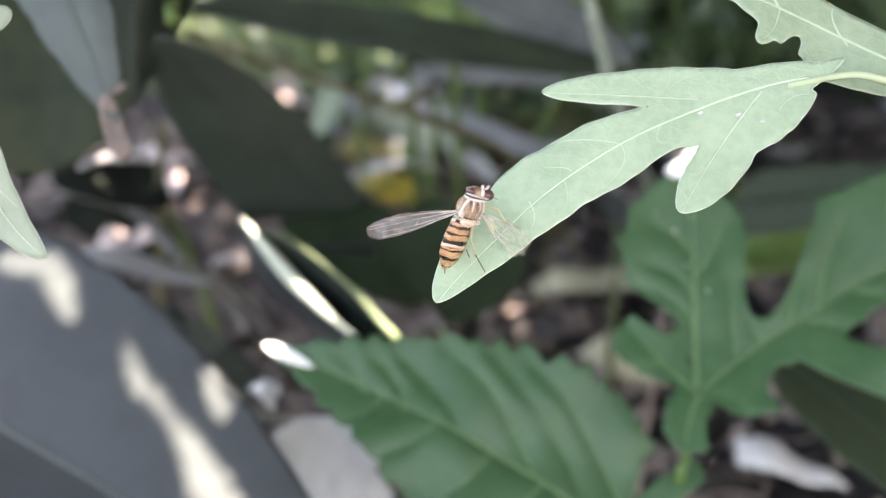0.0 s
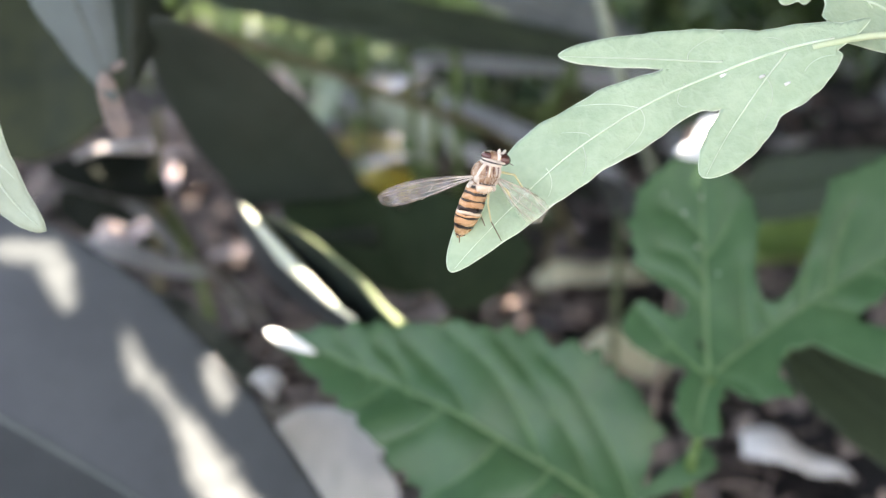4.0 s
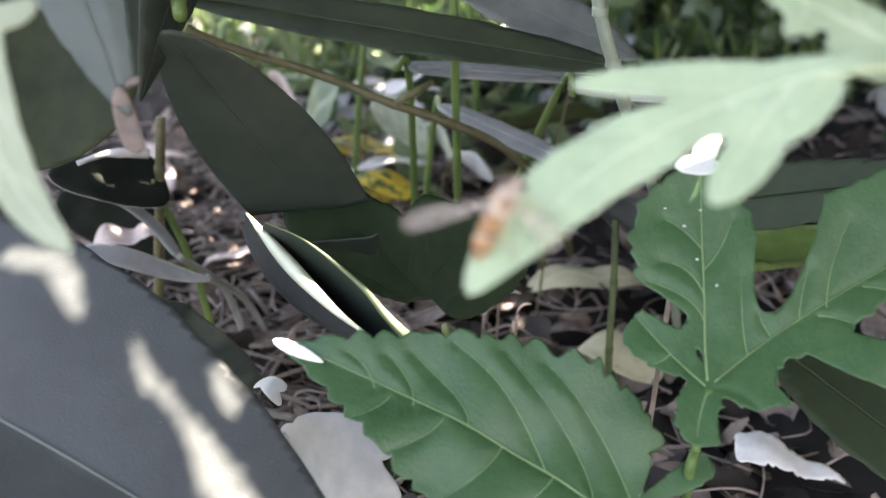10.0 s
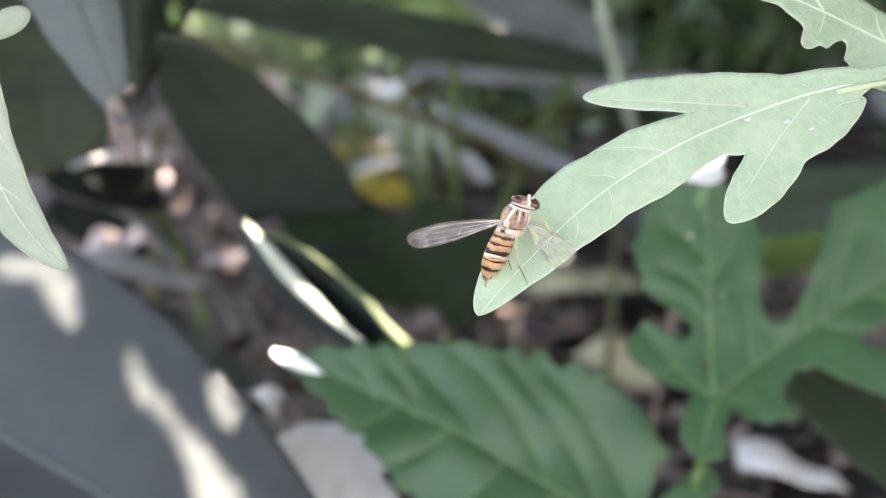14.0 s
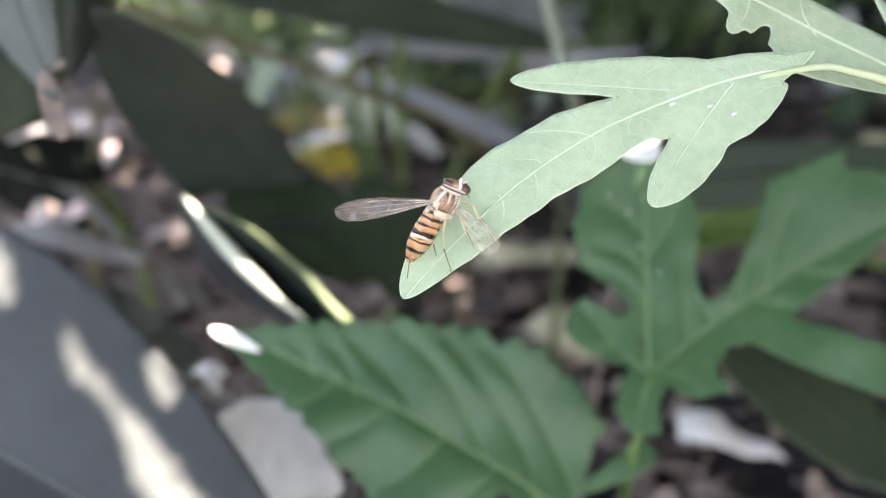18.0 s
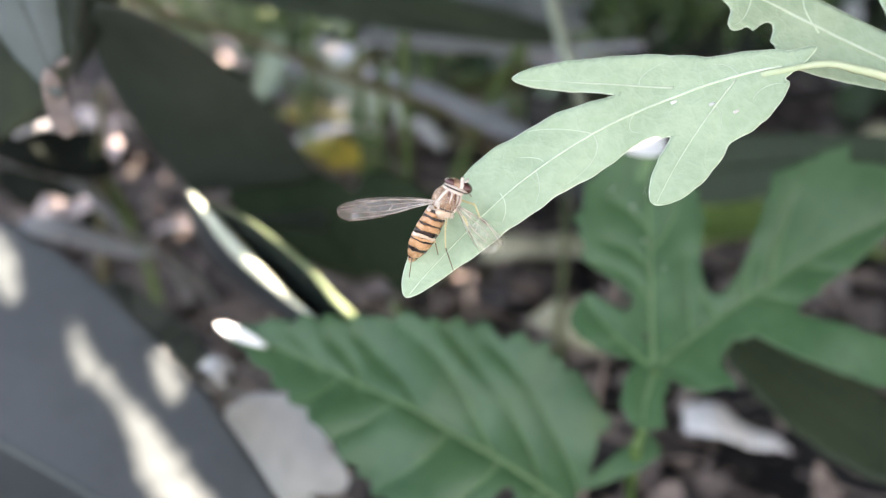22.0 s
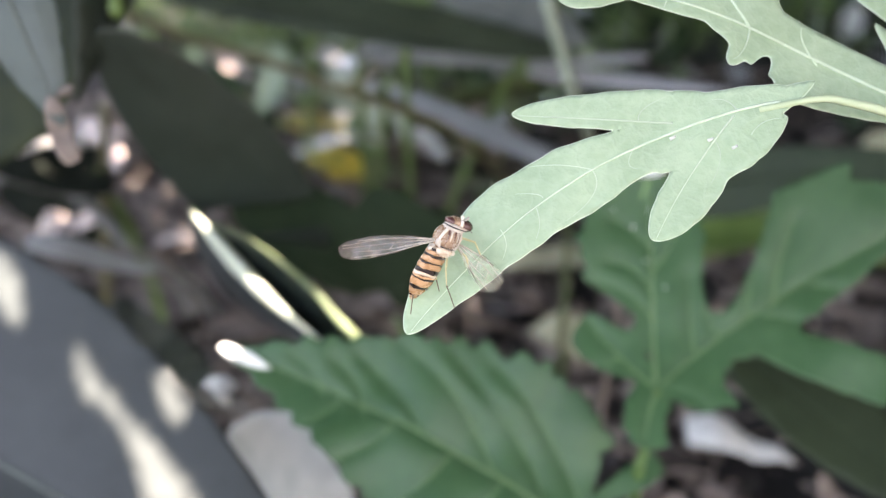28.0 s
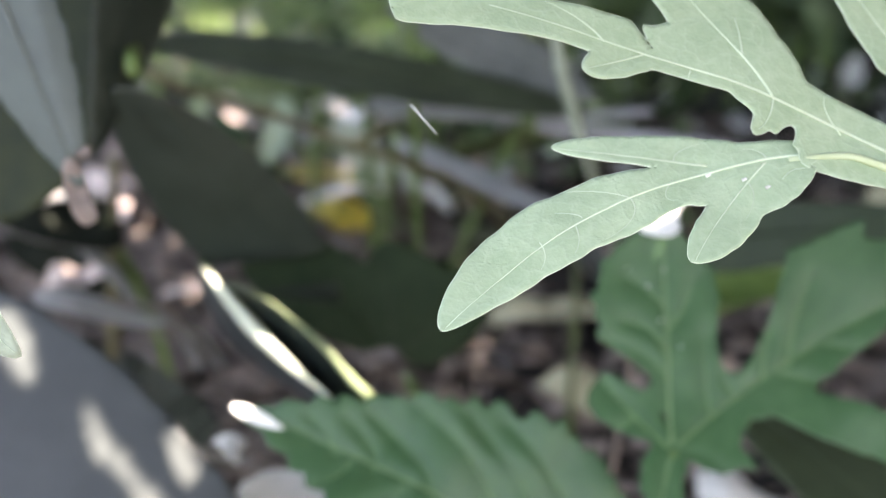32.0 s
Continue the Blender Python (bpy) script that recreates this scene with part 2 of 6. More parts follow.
def part(name, me, material, parent, label=""):
    ob = new(name, me)
    if not me.materials:
        me.materials.append(material)
    ob.parent = parent
    return tagged(ob, label)


def thing(name, label, category, m=None, group="", kind=""):
    ob = new(name)
    ob.empty_display_size = 0.005
    ob.matrix_basis = m or Matrix()
    return tagged(ob, label, category, group, kind)


def spread_points(points, n):
    """n points on a smooth curve through the given ones."""
    pts = [Vector(p) for p in points]
    if len(pts) == 2:
        return [pts[0].lerp(pts[1], i / (n - 1)) for i in range(n)]
    ext = [pts[0] * 2 - pts[1]] + pts + [pts[-1] * 2 - pts[-2]]
    res = []
    for i in range(n):
        u = i / (n - 1) * (len(pts) - 1)
        k = min(int(u), len(pts) - 2)
        f = u - k
        a, b, c, d = ext[k:k + 4]
        res.append(0.5 * ((2 * b) + (c - a) * f + (2 * a - 5 * b + 4 * c - d) * f * f + (3 * b - a - 3 * c + d) * f ** 3))
    return res


def tube(points, r0, r1, n=14, sides=7, bumpy=0.0, smooth_path=True):
    pts = spread_points(points, n) if smooth_path else [Vector(p) for p in points]
    n = len(pts)
    verts, faces = [], []
    side = None
    for i, p in enumerate(pts):
        way = (pts[min(i + 1, n - 1)] - pts[max(i - 1, 0)]).normalized()
        side = way.orthogonal().normalized() if side is None else (side - way * side.dot(way)).normalized()
        up = way.cross(side)
        r = r0 + (r1 - r0) * i / (n - 1)
        if bumpy:
            r *= 1 + bumpy * noise.noise(p * 300)
        for k in range(sides):
            a = 2 * math.pi * k / sides
            verts.append(p + (side * math.cos(a) + up * math.sin(a)) * r)
    for i in range(n - 1):
        for k in range(sides):
            a, b = i * sides + k, i * sides + (k + 1) % sides
            faces.append((a, b, b + sides, a + sides))
    faces.append(tuple(range(sides))[::-1])
    faces.append(tuple((n - 1) * sides + k for k in range(sides)))
    return verts, faces


def tube_mesh(name, *args, **kw):
    return mesh(name, *tube(*args, **kw))


def lobe(a, b, w, rise=0.8, fall=0.8, way=None, skew=1.0, teeth=0, depth=0.0, vein=0, tilt=50.0, cut=False, wobble=1.0):
    """One lobe of a leaf: its axis from a to b (through way), half width w; rise and fall shape base and tip; skew widens one side; a cut is a bay between lobes."""
    return dict(a=a, b=b, w=w, rise=rise, fall=fall, way=way, skew=skew, teeth=teeth, depth=depth, vein=-1 if cut else vein, tilt=tilt, cut=cut, wobble=wobble)


def lobe_axis(lo, n=120):
    a, b = np.array(lo["a"]), np.array(lo["b"])
    c = np.array(lo["way"]) * 2 - (a + b) / 2 if lo["way"] else (a + b) / 2
    s = np.linspace(0, 1, n)[:, None]
    return (1 - s) ** 2 * a + 2 * s * (1 - s) * c + s ** 2 * b


def lobe_width(lo, s):
    peak = lo["rise"] / (lo["rise"] + lo["fall"])
    top = peak ** lo["rise"] * (1 - peak) ** lo["fall"]
    w = lo["w"] * s ** lo["rise"] * (1 - s) ** lo["fall"] / top
    w = w * (1 + lo["wobble"] * (0.022 * np.sin(s * 37 + lo["w"] * 9000) + 0.014 * np.sin(s * 83 + 2)))
    if lo["teeth"]:
        beat = s * lo["teeth"] + 0.25 * np.sin(s * 23.0)
        saw = beat % 1.0
        saw = np.where(saw < 0.78, saw / 0.78, (1 - saw) / 0.22)
        w = w - lo["depth"] * lo["w"] * (1 - saw ** 0.6) * np.minimum(1.0, w / (0.35 * lo["w"]))
    return w


def inside(lobes, x, y):
    best = np.full(x.shape, -1.0)
    for lo in sorted(lobes, key=lambda q: q["cut"]):
        axis = lobe_axis(lo)
        n = len(axis)
        way = np.gradient(axis, axis=0)
        d2 = (x[:, None] - axis[None, :, 0]) ** 2 + (y[:, None] - axis[None, :, 1]) ** 2
        k = d2.argmin(1)
        d = np.sqrt(d2[np.arange(len(x)), k])
        cross = way[k, 0] * (y - axis[k, 1]) - way[k, 1] * (x - axis[k, 0])
        s = k / (n - 1)
        along = way[k, 0] * (x - axis[k, 0]) + way[k, 1] * (y - axis[k, 1])
        s = np.clip(s + along / (np.hypot(way[k, 0], way[k, 1]) ** 2 + 1e-12) / (n - 1), 0, 1)
        w = lobe_width(lo, s) * np.where(cross > 0, lo["skew"], 1.0)
        best = np.minimum(best, d - w) if lo["cut"] else np.maximum(best, w - d)
    return best


class Form:
    """The bent surface of a leaf over its own plane."""

    def __init__(self, length, arch=0.0, fold=0.0, wave=0.0, wave_size=60.0, roll=0.0, relief=0.0, relief_width=0.001, seed=0, lean=0.0):
        self.lean = lean
        self.length, self.arch, self.fold, self.wave, self.wave_size, self.roll, self.seed = length, arch, fold, wave, wave_size, roll, seed
        self.relief, self.relief_width, self.veins = relief, relief_width, []

    def height(self, x, y):
        u = x / self.length
        z = self.arch * 4 * u * (1 - u) + self.fold * np.sqrt(y * y + 1e-7) + self.roll * y * y + self.lean * np.maximum(-y, 0)
        if self.wave:
            z = z + self.wave * np.array([noise.noise(Vector((a * self.wave_size, b * self.wave_size, self.seed))) for a, b in zip(x, y)])
        if self.relief and self.veins:
            pts = np.concatenate([np.column_stack([np.interp(np.linspace(0, 1, 70), np.linspace(0, 1, len(q)), q[:, i]) for i in (0, 1)]) for q in self.veins])
            d = np.full(x.shape, 1.0)
            for i in range(0, len(pts), 200):
                q = pts[i:i + 200]
                d = np.minimum(d, np.sqrt((x[:, None] - q[None, :, 0]) ** 2 + (y[:, None] - q[None, :, 1]) ** 2).min(1))
            z = z - self.relief * np.exp(-d / self.relief_width)
        return z


def leaf_veins(lobes):
    """Midrib of every lobe and its side veins, as lines in the leaf's plane."""
    ribs, sides = [], []
    for lo in lobes:
        axis = lobe_axis(lo, 40)
        if lo["vein"] < 0:
            continue
        ribs.append(axis[:39])
        way = np.gradient(axis, axis=0)
        for i in range(lo["vein"]):
            for sign in (-1, 1):
                s = 0.06 + 0.8 * (i + (0.25 if sign > 0 else 0)) / lo["vein"]
                k = int(s * 39)
                d = way[k] / np.linalg.norm(way[k])
                a = math.radians(lo["tilt"]) * sign
                out = np.array([d[0] * math.cos(a) - d[1] * math.sin(a), d[0] * math.sin(a) + d[1] * math.cos(a)])
                reach = float(lobe_width(lo, np.array([min(s + 0.14, 0.95)]))[0]) * (lo["skew"] if sign > 0 else 1.0) * 0.95
                reach = reach / math.sin(abs(a))
                u = np.linspace(0, 1, 14)[:, None]
                sides.append(axis[k] + out * reach * u + d * reach * 0.40 * u ** 2)
    return ribs, sides


def blade(lobes, form, cell, thick):
    """The solid blade of a leaf: a fine net cut to the lobes' outline."""
    ends = np.concatenate([lobe_axis(lo, 30) for lo in lobes])
    big = max(lo["w"] * max(1, lo["skew"]) for lo in lobes)
    x0, y0 = ends.min(0) - big - cell
    x1, y1 = ends.max(0) + big + cell
    nx, ny = int((x1 - x0) / cell) + 2, int((y1 - y0) / cell) + 2
    gx, gy = np.meshgrid(x0 + np.arange(nx) * cell, y0 + np.arange(ny) * cell, indexing="ij")
    mid = inside(lobes, (gx[:-1, :-1] + cell / 2).ravel(), (gy[:-1, :-1] + cell / 2).ravel()).reshape(nx - 1, ny - 1) > 0
    used = np.zeros((nx, ny), int)
    for dx in (0, 1):
        for dy in (0, 1):
            used[dx:nx - 1 + dx, dy:ny - 1 + dy] += mid
    keep = used > 0
    number = -np.ones((nx, ny), int)
    number[keep] = np.arange(keep.sum())
    x, y = gx[keep].copy(), gy[keep].copy()
    rim = used[keep] < 4
    e = cell * 0.1
    for _ in range(4):
        px, py = x[rim], y[rim]
        f = inside(lobes, px, py)
        fx = (inside(lobes, px + e, py) - inside(lobes, px - e, py)) / (2 * e)
        fy = (inside(lobes, px, py + e) - inside(lobes, px, py - e)) / (2 * e)
        g = np.maximum(fx * fx + fy * fy, 0.25)
        step = np.clip(f / g, -cell, cell) * 0.8
        x[rim], y[rim] = px - step * fx, py - step * fy
    z = form.height(x, y)
    n = len(x)
    edge = np.where(rim, 0.35, 1.0) * thick
    verts = np.concatenate([np.stack([x, y, z], 1), np.stack([x, y, z - edge], 1)])
    ii, jj = np.nonzero(mid)
    a, b, c, d = number[ii, jj], number[ii + 1, jj], number[ii + 1, jj + 1], number[ii, jj + 1]
    top = np.stack([a, b, c, d], 1)
    faces = [tuple(q) for q in top] + [tuple(q[::-1] + n) for q in top]
    seen = set()
    for q in top:
        for p, r in ((q[0], q[1]), (q[1], q[2]), (q[2], q[3]), (q[3], q[0])):
            seen.add((int(p), int(r)))
    faces += [(r, p, p + n, r + n) for p, r in seen if (r, p) not in seen]
    return verts, faces


def stand(spot):
    """The frame of a leaf from its base, its tip and a point beside the midrib."""
    b, t, s = (Vector(p) for p in spot)
    x = (t - b).normalized()
    y = s - b
    y = (y - x * y.dot(x)).normalized()
    z = x.cross(y)
    m = Matrix((x, y, z)).transposed().to_4x4()
    m.translation = b
    return m, (t - b).length


def leaf(name, label, spot, lobes, material, vein_material=None, cell=0.0009, thick=0.00035, rib=0.0006, side_rib=0.0003, stalk=None,
         stalk_r=0.0009, stalk_material=None, category="leaf", group="", arch=0.0, fold=0.0, wave=0.0, wave_size=60.0, roll=0.0, relief=0.0,
         relief_width=0.001, seed=0, rim=None, given=None, lean=0.0, stalk_from=None):
    """A leaf as a thing: its blade, its midribs, its side veins and its stalk. given: midribs and side veins, each by its start, a place on its way and its end."""
    m, length = stand(spot)
    top = thing(name, label, category, m, group)
    form = Form(length, arch, fold, wave, wave_size, roll, relief, relief_width, seed, lean)
    if given:
        ribs, sides = ([lobe_axis(dict(a=a, way=w, b=b), 30) for a, w, b in lines] for lines in given)
    else:
        ribs, sides = leaf_veins(lobes)
    form.veins = ribs + sides
    verts, faces = blade(lobes, form, cell, thick)
    net = mesh("blade", verts, faces)
    net.materials.append(material)
    if rim:
        net.materials.append(rim)
        half = len(verts) // 2
        net.polygons.foreach_set("material_index", [int(min(f) < half <= max(f)) for f in faces])
    part("blade", net, material, top)
    if rim:
        half = len(verts) // 2
        after = {f[1]: f[0] for f in faces if len(f) == 4 and min(f) < half <= max(f)}
        while after:
            first, here = next(iter(after.items()))
            loop = [first]
            while here in after and here != first:
                loop.append(here)
                here = after.pop(here)
            after.pop(first, None)
            if len(loop) > 40:
                line = np.array([verts[k] for k in loop])
                leap = np.linalg.norm(line - np.roll(line, -1, 0), axis=1).max()
                if leap > 5 * cell:
                    continue
                for _ in range(2):
                    line = (np.roll(line, 1, 0) + line * 2 + np.roll(line, -1, 0)) / 4
                line[:, 2] -= thick * 0.2
                part("margin", tube_mesh("margin", list(line) + [line[0]], 0.00007, 0.00007, n=len(line) + 1, sides=5, smooth_path=False), rim, top, "pale downy margin")
    if vein_material:
        for lines, r, title in ((ribs, rib, "midrib"), (sides, side_rib, "side_vein")):
            for number, line in enumerate(lines):
                r = r * 0.75 if title == "midrib" and number == 1 else r
                ok = inside(lobes, line[:, 0], line[:, 1]) > r
                if ok.any():
                    start = int(np.argmax(ok))
                    stop = start + int(np.argmin(ok[start:])) if not ok[start:].all() else len(line)
                    line = line[start:stop]
                if title == "side_vein" and len(line) < 5:
                    continue
                keep = line[1:] if title == "midrib" else line
                z = form.height(keep[:, 0], keep[:, 1])
                if len(keep) > 3:
                    part(title, tube_mesh(title, np.column_stack([keep, z + r * 0.6]), r, r * 0.25, n=len(keep), sides=6, smooth_path=False), vein_material, top)
    if stalk:
        back = m.inverted()
        pts = [back @ Vector(p) for p in stalk]
        first = Vector((*stalk_from, thick * 0.4)) if stalk_from else Vector((0.0, 0, -thick))
        part("stalk", tube_mesh("stalk", [first] + pts, stalk_r * (0.5 if stalk_from else 1.0), stalk_r * 1.3, n=22, sides=8), stalk_material or vein_material or material, top)
    return top


def simple(a, b, w, **kw):
    return [lobe(a, b, w, **kw)]


# ---- ground ----
def ground():
    """One sheet: finely uneven where it is near, flat out to the horizon."""
    steps = [-400, -60, -12, -4, -1.5, -0.8] + [-0.5 + i * 0.01 for i in range(111)] + [0.75, 1.0, 1.5, 3, 8, 30, 120, 400]
    deep = [-400, -60, -12, -4, -1.5, -0.6, -0.3] + [i * 0.01 for i in range(-10, 121)] + [1.4, 1.8, 2.5, 4, 9, 30, 120, 400]
    verts = []
    for x in steps:
        for y in deep:
            near = max(0.0, 1 - math.hypot(x, y - 0.4) / 1.2)
            h = 0.010 * noise.noise(Vector((x * 9, y * 9, 0))) + 0.005 * noise.noise(Vector((x * 40, y * 40, 3))) + 0.003 * noise.noise(Vector((x * 110, y * 110, 5)))
            verts.append((x, y, -0.012 + h * near))
    k = len(deep)
    faces = [(i * k + j, (i + 1) * k + j, (i + 1) * k + j + 1, i * k + j + 1) for i in range(len(steps) - 1) for j in range(k - 1)]
    ob = new("ground", mesh("ground", verts, faces))
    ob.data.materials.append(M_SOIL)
    tagged(ob, "soil and leaf mould under weeds, gap shade in its colour", "ground", kind="structure")


ground()

# ---- unseen foliage added overhead, which lets the sun through in flecks ----
def overhead(flecks):
    """Leaves added above the view to shade it, with gaps through which the sun reaches the given places."""
    u = SUN_WAY.orthogonal().normalized()
    v = SUN_WAY.cross(u)
    centre = Vector((0.0, 0.34, 0.06)) + SUN_WAY * 0.30
    gaps = np.array([((Vector(p) - centre).dot(u), (Vector(p) - centre).dot(v), r) for p, r in flecks])
    rng = np.random.RandomState(5)
    verts, faces = [], []
    for step, size, near, far in ((0.0140, 0.0170, 0.018, 9.0), (0.0040, 0.0046, 0.0050, 9.0), (0.0012, 0.0015, 0.0008, 0.0090)):
        for layer in (0, 1):
            n = int((1.3 if step > 0.01 else 0.43) / step)
            i, j = np.meshgrid(np.arange(-n, n + 1), np.arange(-n, n + 1), indexing="ij")
            a = (i.ravel() + layer * 0.5 + rng.uniform(-0.3, 0.3, i.size)) * step
            b = (j.ravel() + layer * 0.5 + rng.uniform(-0.3, 0.3, i.size)) * step
            room = np.full(a.shape, 9.0)
            for ga, gb, r in gaps:
                room = np.minimum(room, np.hypot(a - ga, b - gb) - r)
            if step > 0.01:
                foot = np.array([centre + u * p + v * q - SUN_WAY * ((centre + u * p + v * q).z / SUN_WAY.z) for p, q in zip(a, b)])
                ragged = np.array([0.22 * noise.noise(Vector((p * 3, q * 3, 1))) + 0.10 * noise.noise(Vector((p * 11, q * 11, 2))) for p, q in zip(a, b)])
                over = (a * a + b * b > 0.36 ** 2) & (np.hypot((foot[:, 0] - 0.55) / 0.48, (foot[:, 1] - 0.85) / 0.85) < 1 + ragged)
                over |= (a * a + b * b > 0.36 ** 2) & (np.hypot((foot[:, 0] + 0.10) / 0.50, (foot[:, 1] - 1.25) / 0.45) < 1 + ragged) & (rng.uniform(0, 1, a.size) < 0.85)
                over |= (a * a + b * b > 0.38 ** 2) & (a * a + b * b < (0.46 + ragged * 0.5) ** 2)
                over &= rng.uniform(0, 1, a.size) < 0.93
            else:
                over = a * a + b * b < 0.42 ** 2
            for k in np.nonzero(over & (room > near) & (room < far))[0]:
                turn, lift, tip, lean = rng.uniform(0, 6.3), rng.uniform(-1, 1) * (0.05 if step > 0.01 else 0.004) + layer * 0.012, rng.uniform(-0.3, 0.3), rng.uniform(-0.3, 0.3)
                p = centre + u * a[k] + v * b[k] + SUN_WAY * lift
                x = (u * math.cos(turn) + v * math.sin(turn) + SUN_WAY * tip) * size
                y = (v * math.cos(turn) - u * math.sin(turn) + SUN_WAY * lean) * size
                q = len(verts)
                verts += [p - x, p - x * 0.3 + y * 0.62, p + x * 0.4 + y * 0.5, p + x, p + x * 0.4 - y * 0.5, p - x * 0.3 - y * 0.62]
                faces.append(tuple(range(q, q + 6)))
    ob = new("overhanging_foliage", mesh("overhanging_foliage", verts, faces, False))
    ob.data.materials.append(M_DEEP)
    tagged(ob, "dense small leaves added out of view to shade the ground", "foliage", kind="stuff")
    # Branch added out of view to carry the shading leaves.
    branch = thing("unseen_branch", "brown branch added out of view under the shading leaves", "branch", pose(0, 0, 0))
    far = centre + SUN_WAY * 0.02
    part("stem", tube_mesh("unseen_branch", [(-0.55, -0.25, -0.02), (-0.5, -0.1, 0.2), (-0.35, 0.15, 0.37), far - u * 0.05, far + u * 0.15 + v * 0.1], 0.008, 0.002, n=30, bumpy=0.3), M_TWIG, branch)


# ---- the leaf on which the fly rests, and its neighbours ----
FLY_SPOT = ((0.03926, 0.09882, 0.15145), (0.00289, 0.08776, 0.13307), (0.02565, 0.09111, 0.14084))
FLY_LEAF = [
    lobe((0.00264, 0.00089), (0.04275, -0.00020), 0.00388, 0.87, 0.65, way=(0.02369, -0.00445), skew=0.89),
    lobe((0.00326, -0.00177), (0.02290, -0.01370), 0.00196, 0.56, 0.62, way=(0.01300, -0.00780), skew=1.07),
    lobe((0.01510, -0.00733), (-0.00077, -0.00081), 0.00132, 0.32, 0.27, skew=1.14),
    lobe((0.00316, -0.00299), (0.01874, 0.00423), 0.00241, 0.61, 0.66, way=(0.01226, 0.00175), skew=1.05),
    lobe((0.01230, -0.00145), (0.00113, 0.00106), 0.00353, 0.59, 0.88, skew=0.86),
    lobe((0.01144, -0.00043), (0.00635, 0.00306), 0.00078, 0.50, 0.60, skew=0.88),
    lobe((0.00400, -0.00090), (-0.00340, -0.00070), 0.00125, 0.30, 0.80),
    lobe((0.02085, 0.00025), (0.01428, -0.00054), 0.00130, 0.28, 0.31, skew=0.94, cut=True),
]
FLY_VEINS = (
    [((-0.00060, -0.00010), (0.02020, -0.00450), (0.04225, -0.00020)), ((0.00475, -0.00199), (0.01177, 0.00077), (0.01832, 0.00441)), ((0.00998, -0.00418), (0.01606, -0.00853), (0.02255, -0.01329))],
    [((0.01959, -0.00457), (0.02062, -0.00250), (0.02437, -0.00152)), ((0.02607, -0.00427), (0.02666, -0.00263), (0.02777, -0.00154)), ((0.01959, -0.00457), (0.02290, -0.00731), (0.02618, -0.00865)),
     ((0.03008, -0.00413), (0.03036, -0.00265), (0.03146, -0.00157)), ((0.00468, -0.00209), (0.00495, -0.00354), (0.00599, -0.00436)), ((0.02503, -0.00463), (0.02540, -0.00534), (0.02700, -0.00640)),
     ((0.01458, -0.00447), (0.01620, -0.00330), (0.01580, -0.00230)), ((0.00820, -0.00072), (0.00876, 0.00099), (0.01079, 0.00254)), ((0.00501, 0.00064), (0.00345, 0.00025), (0.00180, 0.00076)), ((0.01300, -0.00630), (0.01180, -0.00720), (0.00900, -0.00700))],
)
fly_leaf = leaf("lobed_leaf", "pale grey-green downy leaf with long rounded lobes", FLY_SPOT, FLY_LEAF, M_PALE, M_PALE_VEIN,
                cell=0.00030, thick=0.0003, rib=0.00015, side_rib=0.00006, stalk=[(0.04206, 0.09902, 0.15177), (0.04542, 0.09885, 0.15129), (0.04934, 0.09904, 0.15021), (0.05729, 0.09930, 0.14696), (0.06519, 0.09882, 0.13768), (0.085, 0.11, -0.01)],
                stalk_r=0.00058, stalk_material=M_STALK, relief=0.00020, relief_width=0.0009, wave=0.0005, wave_size=130, rim=M_PALE_VEIN, given=FLY_VEINS, stalk_from=(0.0030, -0.0010))
for where in ((0.01149, -0.00301), (0.00863, -0.00094), (0.00720, 0.00090)):
    x, y = where
    part("speck", tube_mesh("speck", [(x - 0.00025, y, 0.0003), (x, y + 0.0001, 0.0006), (x + 0.00025, y, 0.0004)], 0.00012, 0.00018, n=6, sides=6), M_WHITE_LIT, fly_leaf, "tiny white speck")

UPPER_SPOT = ((0.05314, 0.10381, 0.14892), (0.01583, 0.10910, 0.16298), (0.04226, 0.09898, 0.14720))
UPPER_LEAF = [
    lobe((-0.00313, -0.00149), (0.05695, 0.00524), 0.00265, 0.10, 0.10, way=(0.03271, -0.00201), skew=0.95),
    lobe((-0.00239, 0.00272), (0.02068, -0.00176), 0.00140, 0.77, 0.56, skew=0.70),
    lobe((0.01134, 0.00219), (0.03983, -0.02061), 0.00509, 0.63, 0.57, way=(0.02426, -0.00769), skew=1.02),
    lobe((0.02664, -0.00759), (0.03726, 0.00375), 0.00194, 0.60, 0.45, skew=1.28),
    lobe((0.01740, -0.00150), (0.01920, 0.00330), 0.00110, 0.25, 0.40),
    lobe((-0.00330, 0.00100), (0.01767, -0.02478), 0.00343, 0.38, 0.27, way=(0.00240, -0.01124)),
    lobe((0.01400, 0.00330), (-0.00100, 0.00040), 0.00170, 0.25, 0.25),
    lobe((0.01680, 0.00480), (0.01510, 0.00040), 0.00095, 0.40, 0.45, cut=True),
    lobe((0.04141, -0.01182), (0.03048, -0.00159), 0.00055, 0.10, 0.61, skew=0.85, cut=True),
    lobe((0.01370, -0.01352), (0.00033, -0.00827), 0.00052, 0.36, 0.32, way=(0.00664, -0.01057), skew=1.16, cut=True),
]
